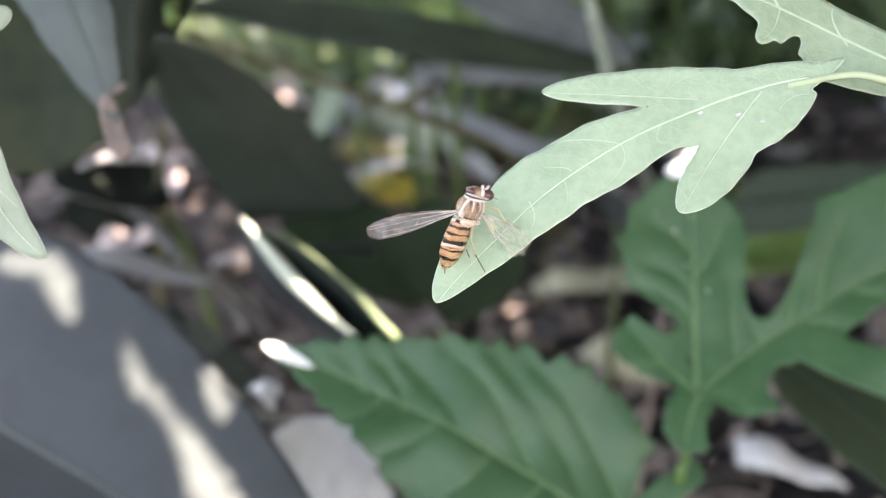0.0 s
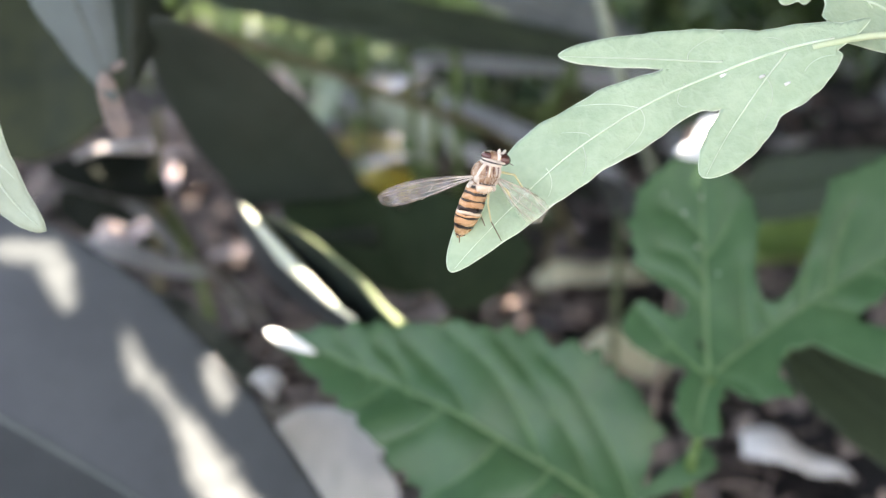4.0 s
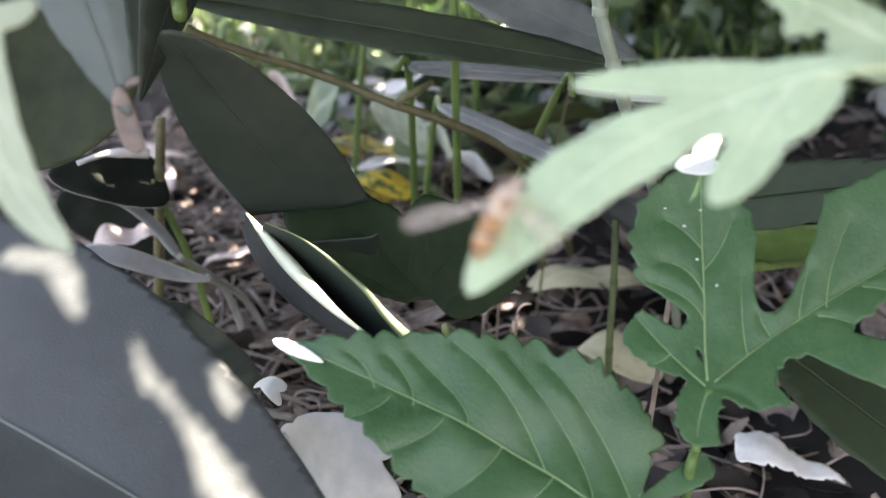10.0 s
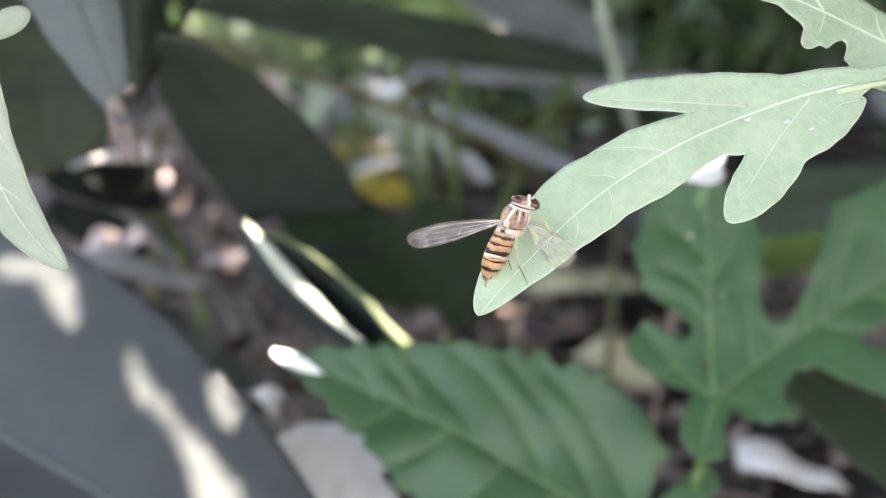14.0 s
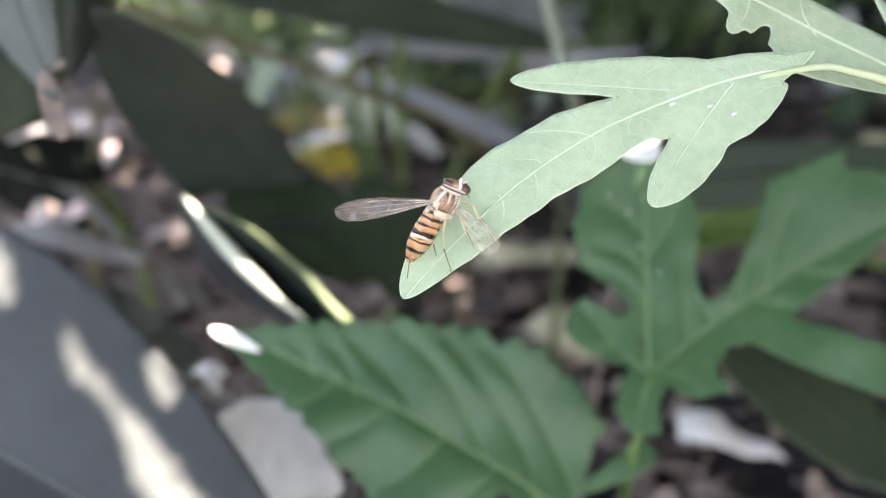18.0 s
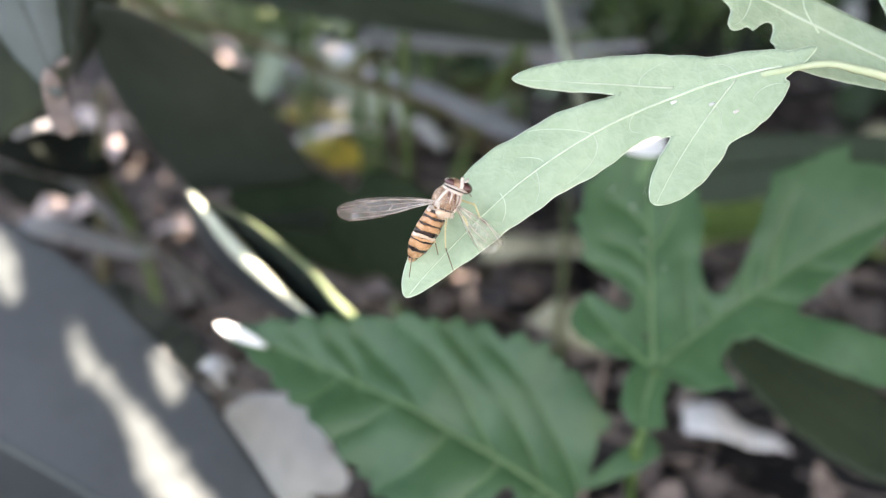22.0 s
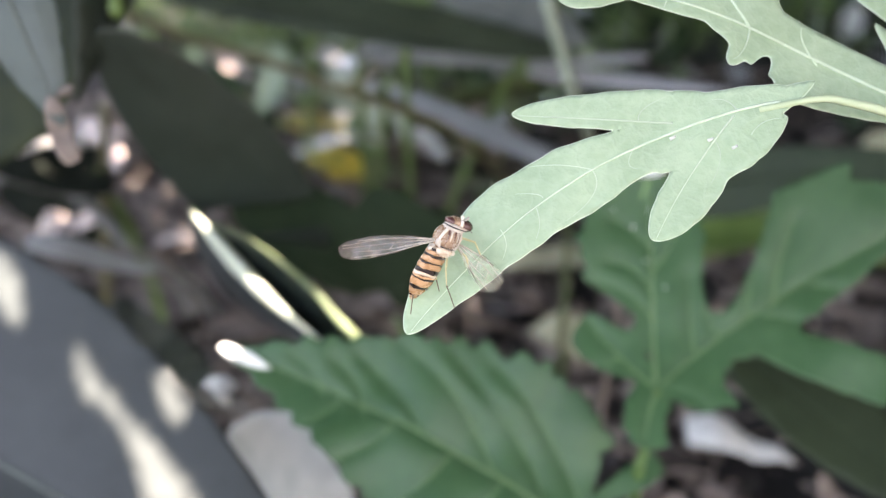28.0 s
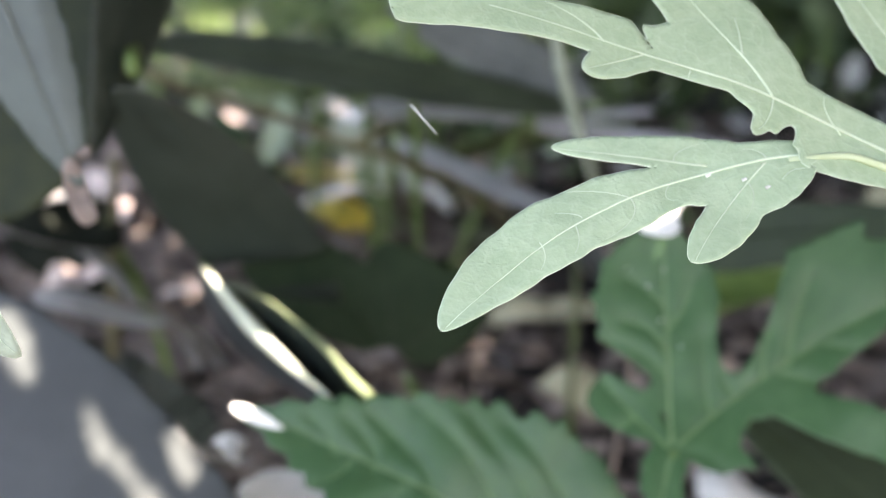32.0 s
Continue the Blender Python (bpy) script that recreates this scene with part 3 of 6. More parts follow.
UPPER_VEINS = (
    [((-0.00300, -0.00030), (0.01900, -0.00165), (0.04800, 0.00070)), ((0.01795, -0.00162), (0.02211, -0.00520), (0.02900, -0.01000)), ((-0.00150, -0.00850), (0.00555, -0.01536), (0.01300, -0.02100))],
    [((0.02211, -0.00520), (0.02265, -0.00723), (0.02370, -0.00984)), ((0.03179, -0.00102), (0.03479, 0.00164), (0.03676, 0.00333)), ((0.01795, -0.00162), (0.01800, 0.00085), (0.01881, 0.00262)), ((0.02685, -0.00100), (0.02655, 0.00033), (0.02500, 0.00010)),
     ((0.01000, -0.00110), (0.01200, -0.00300), (0.01250, -0.00480)), ((0.03600, -0.00060), (0.03900, -0.00200), (0.04300, -0.00250))],
)
leaf("lobed_leaf", "pale grey-green deeply cut leaf beside the resting fly", UPPER_SPOT, UPPER_LEAF, M_PALE, M_PALE_VEIN,
     cell=0.0004, thick=0.0003, rib=0.00020, side_rib=0.00010, stalk=[(0.06234, 0.10205, 0.14394), (0.088, 0.112, 0.0)], stalk_r=0.0006, stalk_material=M_STALK,
     relief=0.00016, relief_width=0.0009, wave=0.0008, wave_size=70, seed=4, rim=M_PALE_VEIN, given=UPPER_VEINS)

EDGE_SPOT = ((-0.04829, 0.11224, 0.16051), (-0.03822, 0.09770, 0.13289), (-0.03651, 0.10687, 0.15138))
leaf("lobed_leaf", "pale green curved tip of a leaf lobe", EDGE_SPOT,
     [lobe((-0.00371, -0.00008), (0.03287, 0.00004), 0.00330, 0.35, 0.62, way=(0.01786, -0.00472), vein=3, tilt=35), lobe((0.00791, -0.00185), (0.00673, 0.00393), 0.00136, 0.7, 0.5, vein=-1)],
     M_PALE_SIDE, M_PALE_VEIN, cell=0.0005, thick=0.0004, rib=0.00015, side_rib=0.00007, stalk=[(-0.06065, 0.12022, 0.16339), (-0.11, 0.10, 0.0)], stalk_r=0.0008, stalk_material=M_STALK, fold=-0.10, wave=0.0006, rim=M_PALE_VEIN)

# ---- broad leaves ----
SER_SPOT = ((0.04177, 0.14221, 0.05883), (-0.03123, 0.16041, 0.08714), (-0.00229, 0.14162, 0.06472))
toothed = leaf("serrated_leaf", "fresh green toothed leaf, its tip painted white as sunlit", SER_SPOT,
     [lobe((0.01093, 0.00310), (0.07850, 0.00030), 0.02054, 0.38, 1.01, way=(0.04041, -0.00065), skew=0.95, teeth=15, depth=0.10),
      lobe((0.04394, -0.00061), (0.00912, -0.01274), 0.00585, 0.10, 0.47, skew=1.07, teeth=7, depth=0.12),
      lobe((0.01101, 0.00064), (0.00089, -0.01381), 0.00338, 0.78, 0.21, skew=0.48, teeth=5, depth=0.12),
      lobe((0.02302, 0.01853), (0.02181, 0.00533), 0.00171, 0.61, 0.34, skew=1.04, cut=True)],
     M_MULBERRY, M_MULBERRY_VEIN, cell=0.00042, thick=0.00035, rib=0.00026, side_rib=0.00010, stalk=[(0.04768, 0.14468, 0.04983), (0.05, 0.17, -0.01)],
     stalk_r=0.0009, stalk_material=M_STEM, relief=0.0008, relief_width=0.0017, fold=0.08, arch=0.004, wave=0.0022, wave_size=80, seed=2,
     given=([((0.00950, 0.00430), (0.03900, 0.00020), (0.07850, -0.00025))],
            [((0.05178, 0.00060), (0.05421, -0.00300), (0.05950, -0.00560)), ((0.04173, 0.00020), (0.04534, -0.00360), (0.05570, -0.00800)), ((0.02658, 0.00120), (0.03652, -0.00708), (0.05000, -0.01250)),
             ((0.01709, 0.00264), (0.02439, -0.00540), (0.04100, -0.01450)), ((0.00900, 0.00200), (0.01854, -0.00767), (0.03367, -0.01600)), ((0.05900, 0.00060), (0.06200, -0.00200), (0.06600, -0.00330)),
             ((0.05600, 0.00080), (0.05750, 0.00400), (0.06050, 0.00720)), ((0.04600, 0.00060), (0.04800, 0.00500), (0.05250, 0.01000)), ((0.03500, 0.00060), (0.03700, 0.00700), (0.04250, 0.01500)), ((0.02500, 0.00140), (0.02750, 0.00800), (0.03300, 0.01700)), ((0.01700, 0.00270), (0.01700, 0.00900), (0.01900, 0.01600))]))

# White tip piece: the sun fleck on the tip is put into colour.
tip_form = Form((Vector(SER_SPOT[1]) - Vector(SER_SPOT[0])).length, arch=0.004, fold=0.08)
tip_verts, tip_faces = blade([lobe((0.06880, 0.00030), (0.07880, 0.00010), 0.00112, 0.9, 0.62)], tip_form, 0.0003, 0.0010)
part("leaf_tip", mesh("leaf_tip", [(x, y, z + 0.0007) for x, y, z in tip_verts], tip_faces), M_WHITE_LIT, toothed, "leaf tip painted white as if sunlit")

LOB_SPOT = ((0.04485, 0.14964, 0.08334), (0.04572, 0.17651, 0.11665), (0.03142, 0.15692, 0.09320))
leaf("serrated_leaf", "fresh green mulberry-shaped leaf cut into lobes", LOB_SPOT,
     [lobe((0.00391, -0.00182), (0.04043, -0.00013), 0.01169, 1.17, 0.87, way=(0.02286, 0.00072), skew=1.03, teeth=9, depth=0.07),
      lobe((-0.00187, -0.00120), (0.03362, -0.04975), 0.01029, 0.74, 0.59, way=(0.01941, -0.01940), skew=1.20, teeth=11, depth=0.05),
      lobe((0.01091, -0.01268), (-0.00223, -0.05292), 0.00447, 0.58, 0.43, teeth=7, depth=0.06),
      lobe((0.00710, -0.01331), (0.04149, -0.03729), 0.00906, 0.63, 1.02, skew=1.26, teeth=7, depth=0.06),
      lobe((0.00004, -0.00125), (0.01211, 0.01227), 0.00552, 1.11, 0.35, skew=0.94, teeth=6, depth=0.08),
      lobe((0.00291, 0.00252), (-0.00980, 0.00141), 0.00500, 0.85, 0.42, teeth=7, depth=0.16),
      lobe((0.00356, 0.00215), (-0.00264, -0.01382), 0.00360, 0.94, 0.85, skew=1.06, teeth=5, depth=0.12),
      lobe((0.00741, -0.01164), (-0.00135, -0.01032), 0.00149, 0.53, 0.67, skew=0.80),
      lobe((0.02068, 0.01817), (0.01130, 0.00341), 0.00174, 0.10, 0.13, skew=1.26, cut=True),
      lobe((0.04531, -0.02043), (0.01382, -0.01114), 0.00507, 0.23, 0.42, way=(0.02891, -0.01556), cut=True),
      lobe((-0.01149, -0.02120), (0.00560, -0.01440), 0.00300, 0.35, 0.40, cut=True),
      lobe((-0.01307, -0.00353), (-0.00324, -0.00192), 0.00144, 0.22, 0.40, skew=1.41, cut=True),
      lobe((-0.00887, -0.00323), (-0.00293, -0.01284), 0.00167, 0.18, 0.44, skew=1.14, cut=True)],
     M_MULBERRY, M_MULBERRY_VEIN, cell=0.00045, thick=0.00035, rib=0.00024, side_rib=0.00012, stalk=[(0.04390, 0.15015, 0.07129), (0.04340, 0.15093, 0.06103), (0.055, 0.19, -0.01)],
     stalk_r=0.0008, stalk_material=M_BRIGHT, relief=0.0006, relief_width=0.0014, fold=0.0, arch=-0.002, wave=0.0016, wave_size=60, seed=7,
     given=([((0.00019, 0.00014), (0.01900, -0.00046), (0.03900, -0.00020)), ((0.00019, 0.00014), (0.01500, -0.02050), (0.02900, -0.04600)), ((0.00019, 0.00014), (0.00592, 0.00587), (0.01200, 0.01120)), ((0.00019, 0.00014), (-0.00066, -0.00500), (-0.00346, -0.00844)), ((-0.00030, 0.00023), (-0.00465, 0.00203), (-0.00844, 0.00291))],
            [((0.01704, -0.00030), (0.02099, 0.00263), (0.02242, 0.00703)), ((0.01202, -0.00020), (0.01595, 0.00285), (0.01880, 0.00959)), ((0.02107, -0.00050), (0.02468, -0.00343), (0.03029, -0.00608)), ((0.02500, -0.00030), (0.02800, 0.00260), (0.03000, 0.00600)),
             ((0.00623, -0.00742), (0.01318, -0.00694), (0.02023, -0.00718)), ((0.00950, -0.01179), (0.01177, -0.01053), (0.01350, -0.00990)), ((0.01242, -0.01692), (0.01746, -0.01784), (0.02153, -0.01911)), ((0.01505, -0.02205), (0.02265, -0.02363), (0.03082, -0.02705)),
             ((0.01351, -0.02044), (0.01262, -0.02524), (0.01000, -0.03000)), ((0.00600, 0.00590), (0.00450, 0.00800), (0.00400, 0.01000)), ((0.01900, -0.02900), (0.01800, -0.03500), (0.01500, -0.04200))]))

BIG_SPOT = ((-0.14473, 0.18536, 0.09042), (-0.00034, 0.11677, 0.05377), (-0.04512, 0.16753, 0.08275))
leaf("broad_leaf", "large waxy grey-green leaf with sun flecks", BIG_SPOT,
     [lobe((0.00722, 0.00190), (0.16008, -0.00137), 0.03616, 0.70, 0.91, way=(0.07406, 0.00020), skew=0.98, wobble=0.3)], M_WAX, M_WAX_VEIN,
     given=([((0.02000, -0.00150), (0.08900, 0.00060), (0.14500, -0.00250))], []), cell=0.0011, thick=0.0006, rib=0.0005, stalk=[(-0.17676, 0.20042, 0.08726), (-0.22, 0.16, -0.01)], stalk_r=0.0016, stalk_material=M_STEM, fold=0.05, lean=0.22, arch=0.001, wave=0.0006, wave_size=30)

TORN_SPOT = ((-0.05393, 0.16007, 0.16704), (-0.04747, 0.15136, 0.13376), (-0.04397, 0.15979, 0.15448))
leaf("broad_leaf", "grey-green hanging leaf that narrows to its tip", TORN_SPOT,
     [lobe((-0.00197, -0.00613), (0.03847, -0.00006), 0.00730, 0.24, 0.73), lobe((0.03698, 0.00677), (0.03440, -0.00022), 0.00157, 0.26, 0.30, skew=1.33, cut=True)], M_WAX_LIGHT, M_WAX_VEIN, cell=0.0006, thick=0.0005, rib=0.0004,
     stalk=[(-0.05665, 0.17653, 0.17890), (-0.12, 0.16, 0.25), (-0.24, 0.18, 0.1), (-0.25, 0.18, -0.01)], stalk_r=0.0014, stalk_material=M_STEM, fold=-0.15)
TORNEND_SPOT = ((-0.04816, 0.15186, 0.13604), (-0.04465, 0.14959, 0.12511), (-0.04199, 0.15155, 0.13178))
leaf("dry_leaf", "withered pinkish-brown curled leaf tip", TORNEND_SPOT,
     [lobe((0.00110, -0.00049), (0.01123, -0.00088), 0.00162, 0.30, 0.25, way=(0.00653, -0.00137)), lobe((0.00136, 0.00029), (0.00064, 0.00287), 0.00068, 0.5, 0.5, vein=-1),
      lobe((0.00241, 0.00297), (0.00244, 0.00040), 0.00085, 0.4, 0.4, cut=True)],
     M_WITHERED, None, cell=0.0005, thick=0.0005, roll=80.0, wave=0.0014, wave_size=250)
SHADE_SPOT = ((-0.08702, 0.23137, 0.14977), (-0.07851, 0.19793, 0.10099), (-0.06391, 0.21389, 0.12372))
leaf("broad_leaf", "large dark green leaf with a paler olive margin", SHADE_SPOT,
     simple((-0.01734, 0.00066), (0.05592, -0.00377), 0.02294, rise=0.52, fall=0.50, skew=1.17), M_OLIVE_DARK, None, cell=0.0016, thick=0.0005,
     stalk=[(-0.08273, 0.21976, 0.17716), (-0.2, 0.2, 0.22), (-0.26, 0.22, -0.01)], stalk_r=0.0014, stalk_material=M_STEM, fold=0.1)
BEHIND_SPOT = ((-0.04916, 0.20890, 0.15355), (-0.05493, 0.18427, 0.12393), (-0.04706, 0.20670, 0.13681))
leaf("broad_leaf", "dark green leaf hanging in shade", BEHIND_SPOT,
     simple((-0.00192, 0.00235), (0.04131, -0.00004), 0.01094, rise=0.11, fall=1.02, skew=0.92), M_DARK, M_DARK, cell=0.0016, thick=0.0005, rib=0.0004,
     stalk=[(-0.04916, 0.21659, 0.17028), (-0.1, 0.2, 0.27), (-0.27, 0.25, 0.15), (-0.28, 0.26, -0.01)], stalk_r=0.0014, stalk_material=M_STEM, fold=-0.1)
LONG_SPOT = ((-0.04773, 0.19028, 0.13702), (-0.01871, 0.22027, 0.08255), (-0.03424, 0.20172, 0.11881))
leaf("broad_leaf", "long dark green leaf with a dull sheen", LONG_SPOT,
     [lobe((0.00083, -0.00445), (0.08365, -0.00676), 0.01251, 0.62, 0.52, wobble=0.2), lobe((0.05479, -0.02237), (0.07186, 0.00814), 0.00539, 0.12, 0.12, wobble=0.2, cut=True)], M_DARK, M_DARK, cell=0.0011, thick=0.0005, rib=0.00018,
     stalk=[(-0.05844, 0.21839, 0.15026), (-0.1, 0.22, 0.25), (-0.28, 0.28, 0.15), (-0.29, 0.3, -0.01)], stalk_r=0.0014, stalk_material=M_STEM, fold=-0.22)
DEEP_SPOT = ((0.00082, 0.22, 0.05613), (-0.01974, 0.23629, 0.08617), (-0.01921, 0.22054, 0.06801))
leaf("broad_leaf", "deep green leaf with fine veins", DEEP_SPOT,
     [lobe((0.01086, -0.00104), (0.04346, 0.01971), 0.01378, 0.28, 0.36, skew=0.62), lobe((0.00589, -0.00830), (0.03091, -0.01249), 0.01435, 0.31, 0.78, skew=1.09), lobe((0.00412, -0.00140), (0.01017, -0.02811), 0.00881, 0.36, 0.24)],
     M_DEEP, M_DARK2, given=([((0.00410, 0.00113), (0.01664, 0.00234), (0.03136, 0.00672)), ((0.00410, 0.00113), (0.01596, -0.00496), (0.02800, -0.01008)), ((0.00410, 0.00113), (0.01229, 0.00600), (0.02473, 0.01460)), ((0.00410, 0.00113), (0.00634, -0.01091), (0.00784, -0.02240))],
                            [((0.01344, 0.00190), (0.01792, -0.00056), (0.02128, -0.00448)), ((0.01232, -0.00336), (0.01344, -0.00784), (0.01680, -0.01456))]),
     cell=0.0010, thick=0.0005, rib=0.0003, side_rib=0.0002, stalk=[(0.00208, 0.20724, 0.05422), (0.0, 0.22, -0.01)], stalk_r=0.0012, stalk_material=M_STEM, fold=0.1, relief=0.0004, relief_width=0.002)

# ---- the boat-shaped leaf with bright margins ----
def boat():
    """A leaf folded lengthwise, seen into its hollow: two dark sides, each with a margin, the near one painted as
    sunlit.
    """
    ob = thing("boat_shaped_leaf", "dark folded leaf, near margin painted cream for sunlight", "leaf", pose(0, 0, 0))
    near = spread_points([(-0.04061, 0.19961, 0.09456), (-0.03499, 0.19480, 0.09129), (-0.02907, 0.18975, 0.08752), (-0.02385, 0.18387, 0.08435), (-0.01935, 0.17934, 0.08170), (-0.01340, 0.17134, 0.08100)], 24)
    edge = spread_points([(-0.04085, 0.19940, 0.09415), (-0.03661, 0.19417, 0.09006), (-0.03203, 0.18912, 0.08633), (-0.02631, 0.18345, 0.08358), (-0.02045, 0.17894, 0.08092), (-0.01361, 0.17115, 0.08062)], 24)
    wall = spread_points([(-0.04622, 0.21689, 0.08688), (-0.04278, 0.20895, 0.08182), (-0.03750, 0.20156, 0.07781), (-0.03049, 0.19483, 0.07511), (-0.02207, 0.18450, 0.07639), (-0.01411, 0.17440, 0.07817)], 24)
    far = spread_points([(-0.03517, 0.18955, 0.09653), (-0.02849, 0.18848, 0.09404), (-0.02260, 0.18600, 0.09098), (-0.01537, 0.18179, 0.08660), (-0.01024, 0.17770, 0.08253), (-0.00440, 0.17201, 0.07974)], 24)
    brim = spread_points([(-0.03495, 0.18946, 0.09633), (-0.02849, 0.18828, 0.09364), (-0.02293, 0.18575, 0.09049), (-0.01603, 0.18140, 0.08581), (-0.01166, 0.17730, 0.08177), (-0.00686, 0.17161, 0.07900)], 24)
    keel = spread_points([(-0.04470, 0.22135, 0.08491), (-0.03820, 0.21592, 0.07311), (-0.02850, 0.20717, 0.06605), (-0.01715, 0.19146, 0.06778), (-0.00710, 0.17701, 0.07227)], 24)
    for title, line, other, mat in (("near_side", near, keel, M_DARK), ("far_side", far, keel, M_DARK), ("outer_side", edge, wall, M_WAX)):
        verts, faces = [], []
        for i in range(24):
            for j in range(5):
                f = j / 4
                p = line[i].lerp(other[i], f)
                verts.append(p + Vector((0, 0, -0.003)) * math.sin(f * math.pi))
            for j in range(5):
                verts.append(verts[-5] + Vector((0.0002, 0.0004, -0.0004)))
        for i in range(23):
            for j in range(4):
                a = i * 10 + j
                faces += [(a, a + 10, a + 11, a + 1), (a + 5, a + 6, a + 16, a + 15)]
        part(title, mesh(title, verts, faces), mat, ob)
    for line, inner, label, mat in ((near, edge, "broad margin, sunlight painted in as cream", M_LIT_RIM), (far, brim, "thin yellow-green leaf margin", M_RIM_GREEN)):
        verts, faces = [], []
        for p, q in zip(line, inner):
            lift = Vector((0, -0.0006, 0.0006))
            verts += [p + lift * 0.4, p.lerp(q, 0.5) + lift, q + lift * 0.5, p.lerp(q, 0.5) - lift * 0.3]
        for i in range(23):
            for k in range(4):
                a, b = i * 4 + k, i * 4 + (k + 1) % 4
                faces.append((a, b, b + 4, a + 4))
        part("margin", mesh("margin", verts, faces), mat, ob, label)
    part("stalk", tube_mesh("stalk", [keel[0], (-0.05700, 0.29224, 0.04759), (-0.06460, 0.34274, 0.01379), (-0.06859, 0.36702, -0.00522)], 0.001, 0.0012), M_STEM, ob)


boat()

# ---- top and sides ----
ROOF_SPOT = ((-0.07075, 0.27224, 0.12374), (0.04766, 0.26460, 0.10714), (-0.01364, 0.30656, 0.12657))
leaf("broad_leaf", "long dark green leaf arching over the ground", ROOF_SPOT,
     simple((-0.00089, 0.00293), (0.12057, 0.00052), 0.01140, rise=0.6, fall=0.6), M_WEED_DULL, M_WEED_DULL, cell=0.002, thick=0.0005, rib=0.0005,
     stalk=[(-0.08853, 0.28612, 0.13000), (-0.2, 0.3, 0.16), (-0.3, 0.36, -0.01)], stalk_r=0.0014, stalk_material=M_STEM, fold=0.1)
COVER_SPOT = ((-0.00063, 0.29634, 0.12828), (0.05339, 0.28091, 0.10671), (0.02859, 0.30791, 0.12952))
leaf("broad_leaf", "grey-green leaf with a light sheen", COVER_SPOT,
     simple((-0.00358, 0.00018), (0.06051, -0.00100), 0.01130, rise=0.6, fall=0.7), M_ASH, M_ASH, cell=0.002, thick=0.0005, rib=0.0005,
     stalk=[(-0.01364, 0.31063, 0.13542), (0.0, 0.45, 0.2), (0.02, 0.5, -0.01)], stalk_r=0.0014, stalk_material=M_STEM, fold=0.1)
SLATE_SPOT = ((-0.01364, 0.29448, 0.10030), (0.04632, 0.30275, 0.09436), (0.01715, 0.32825, 0.10195))
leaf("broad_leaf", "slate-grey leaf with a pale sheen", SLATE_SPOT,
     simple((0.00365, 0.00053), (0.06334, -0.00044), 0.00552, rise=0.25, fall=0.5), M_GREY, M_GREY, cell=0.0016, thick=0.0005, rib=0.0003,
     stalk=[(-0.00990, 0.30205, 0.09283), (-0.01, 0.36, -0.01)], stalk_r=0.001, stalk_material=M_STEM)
LILAC_SPOT = ((0.03777, 0.29234, 0.09304), (0.09300, 0.27886, 0.09341), (0.07033, 0.30887, 0.09559))
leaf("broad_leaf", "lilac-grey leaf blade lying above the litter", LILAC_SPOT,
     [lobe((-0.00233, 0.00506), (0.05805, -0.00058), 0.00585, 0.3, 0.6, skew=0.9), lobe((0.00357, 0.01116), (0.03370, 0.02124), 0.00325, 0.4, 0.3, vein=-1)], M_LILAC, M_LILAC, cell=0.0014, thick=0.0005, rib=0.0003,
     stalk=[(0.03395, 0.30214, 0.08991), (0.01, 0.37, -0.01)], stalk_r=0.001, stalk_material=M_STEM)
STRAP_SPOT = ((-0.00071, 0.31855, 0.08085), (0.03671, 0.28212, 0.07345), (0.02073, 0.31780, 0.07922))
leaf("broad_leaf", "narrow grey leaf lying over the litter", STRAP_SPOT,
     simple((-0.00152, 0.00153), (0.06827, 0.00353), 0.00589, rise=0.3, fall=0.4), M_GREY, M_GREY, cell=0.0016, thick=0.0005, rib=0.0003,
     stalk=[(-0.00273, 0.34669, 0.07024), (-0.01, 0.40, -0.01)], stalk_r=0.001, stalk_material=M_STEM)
RIGHT_SPOT = ((0.07545, 0.23451, 0.06565), (0.11407, 0.21473, 0.09445), (0.10079, 0.24451, 0.08739))
leaf("broad_leaf", "dull green leaf in shade", RIGHT_SPOT,
     simple((-0.00292, 0.02617), (0.06688, -0.00201), 0.01237, rise=0.10, fall=0.81, skew=0.94), M_DARK2, M_DARK2, cell=0.0014, thick=0.0005, rib=0.0005,
     stalk=[(0.14, 0.33, 0.02), (0.22, 0.36, -0.01)], stalk_r=0.0014, stalk_material=M_STEM, fold=0.06)
STRIP_SPOT = ((0.0768, 0.2453, 0.0649), (0.1056, 0.2418, 0.0704), (0.0792, 0.2498, 0.0553))
leaf("broad_leaf", "light green leaf blade behind the lobed leaf", STRIP_SPOT,
     simple((-0.004, 0.0), (0.034, 0.001), 0.0072, rise=0.3, fall=0.4), M_BRIGHT, M_BRIGHT, cell=0.0014, thick=0.0005, rib=0.0003,
     stalk=[(0.15, 0.36, 0.02), (0.23, 0.40, -0.01)], stalk_r=0.0012, stalk_material=M_STEM, fold=0.06)
LOW_SPOT = ((0.06938, 0.18565, 0.06711), (0.09919, 0.16184, 0.05124), (0.09499, 0.18370, 0.06288))
leaf("broad_leaf", "dark green leaf in the shade low down", LOW_SPOT,
     simple((-0.00310, 0.00275), (0.04637, 0.00195), 0.01080, rise=0.5, fall=0.5), M_DARK2, M_DARK2, cell=0.002, thick=0.0005, rib=0.0005,
     stalk=[(0.12, 0.24, 0.03), (0.18, 0.24, -0.01)], stalk_r=0.0012, stalk_material=M_STEM, fold=0.06)
TONGUE_SPOT = ((-0.0661, 0.2615, 0.0489), (-0.0946, 0.2489, 0.0632), (-0.0673, 0.2662, 0.0506))
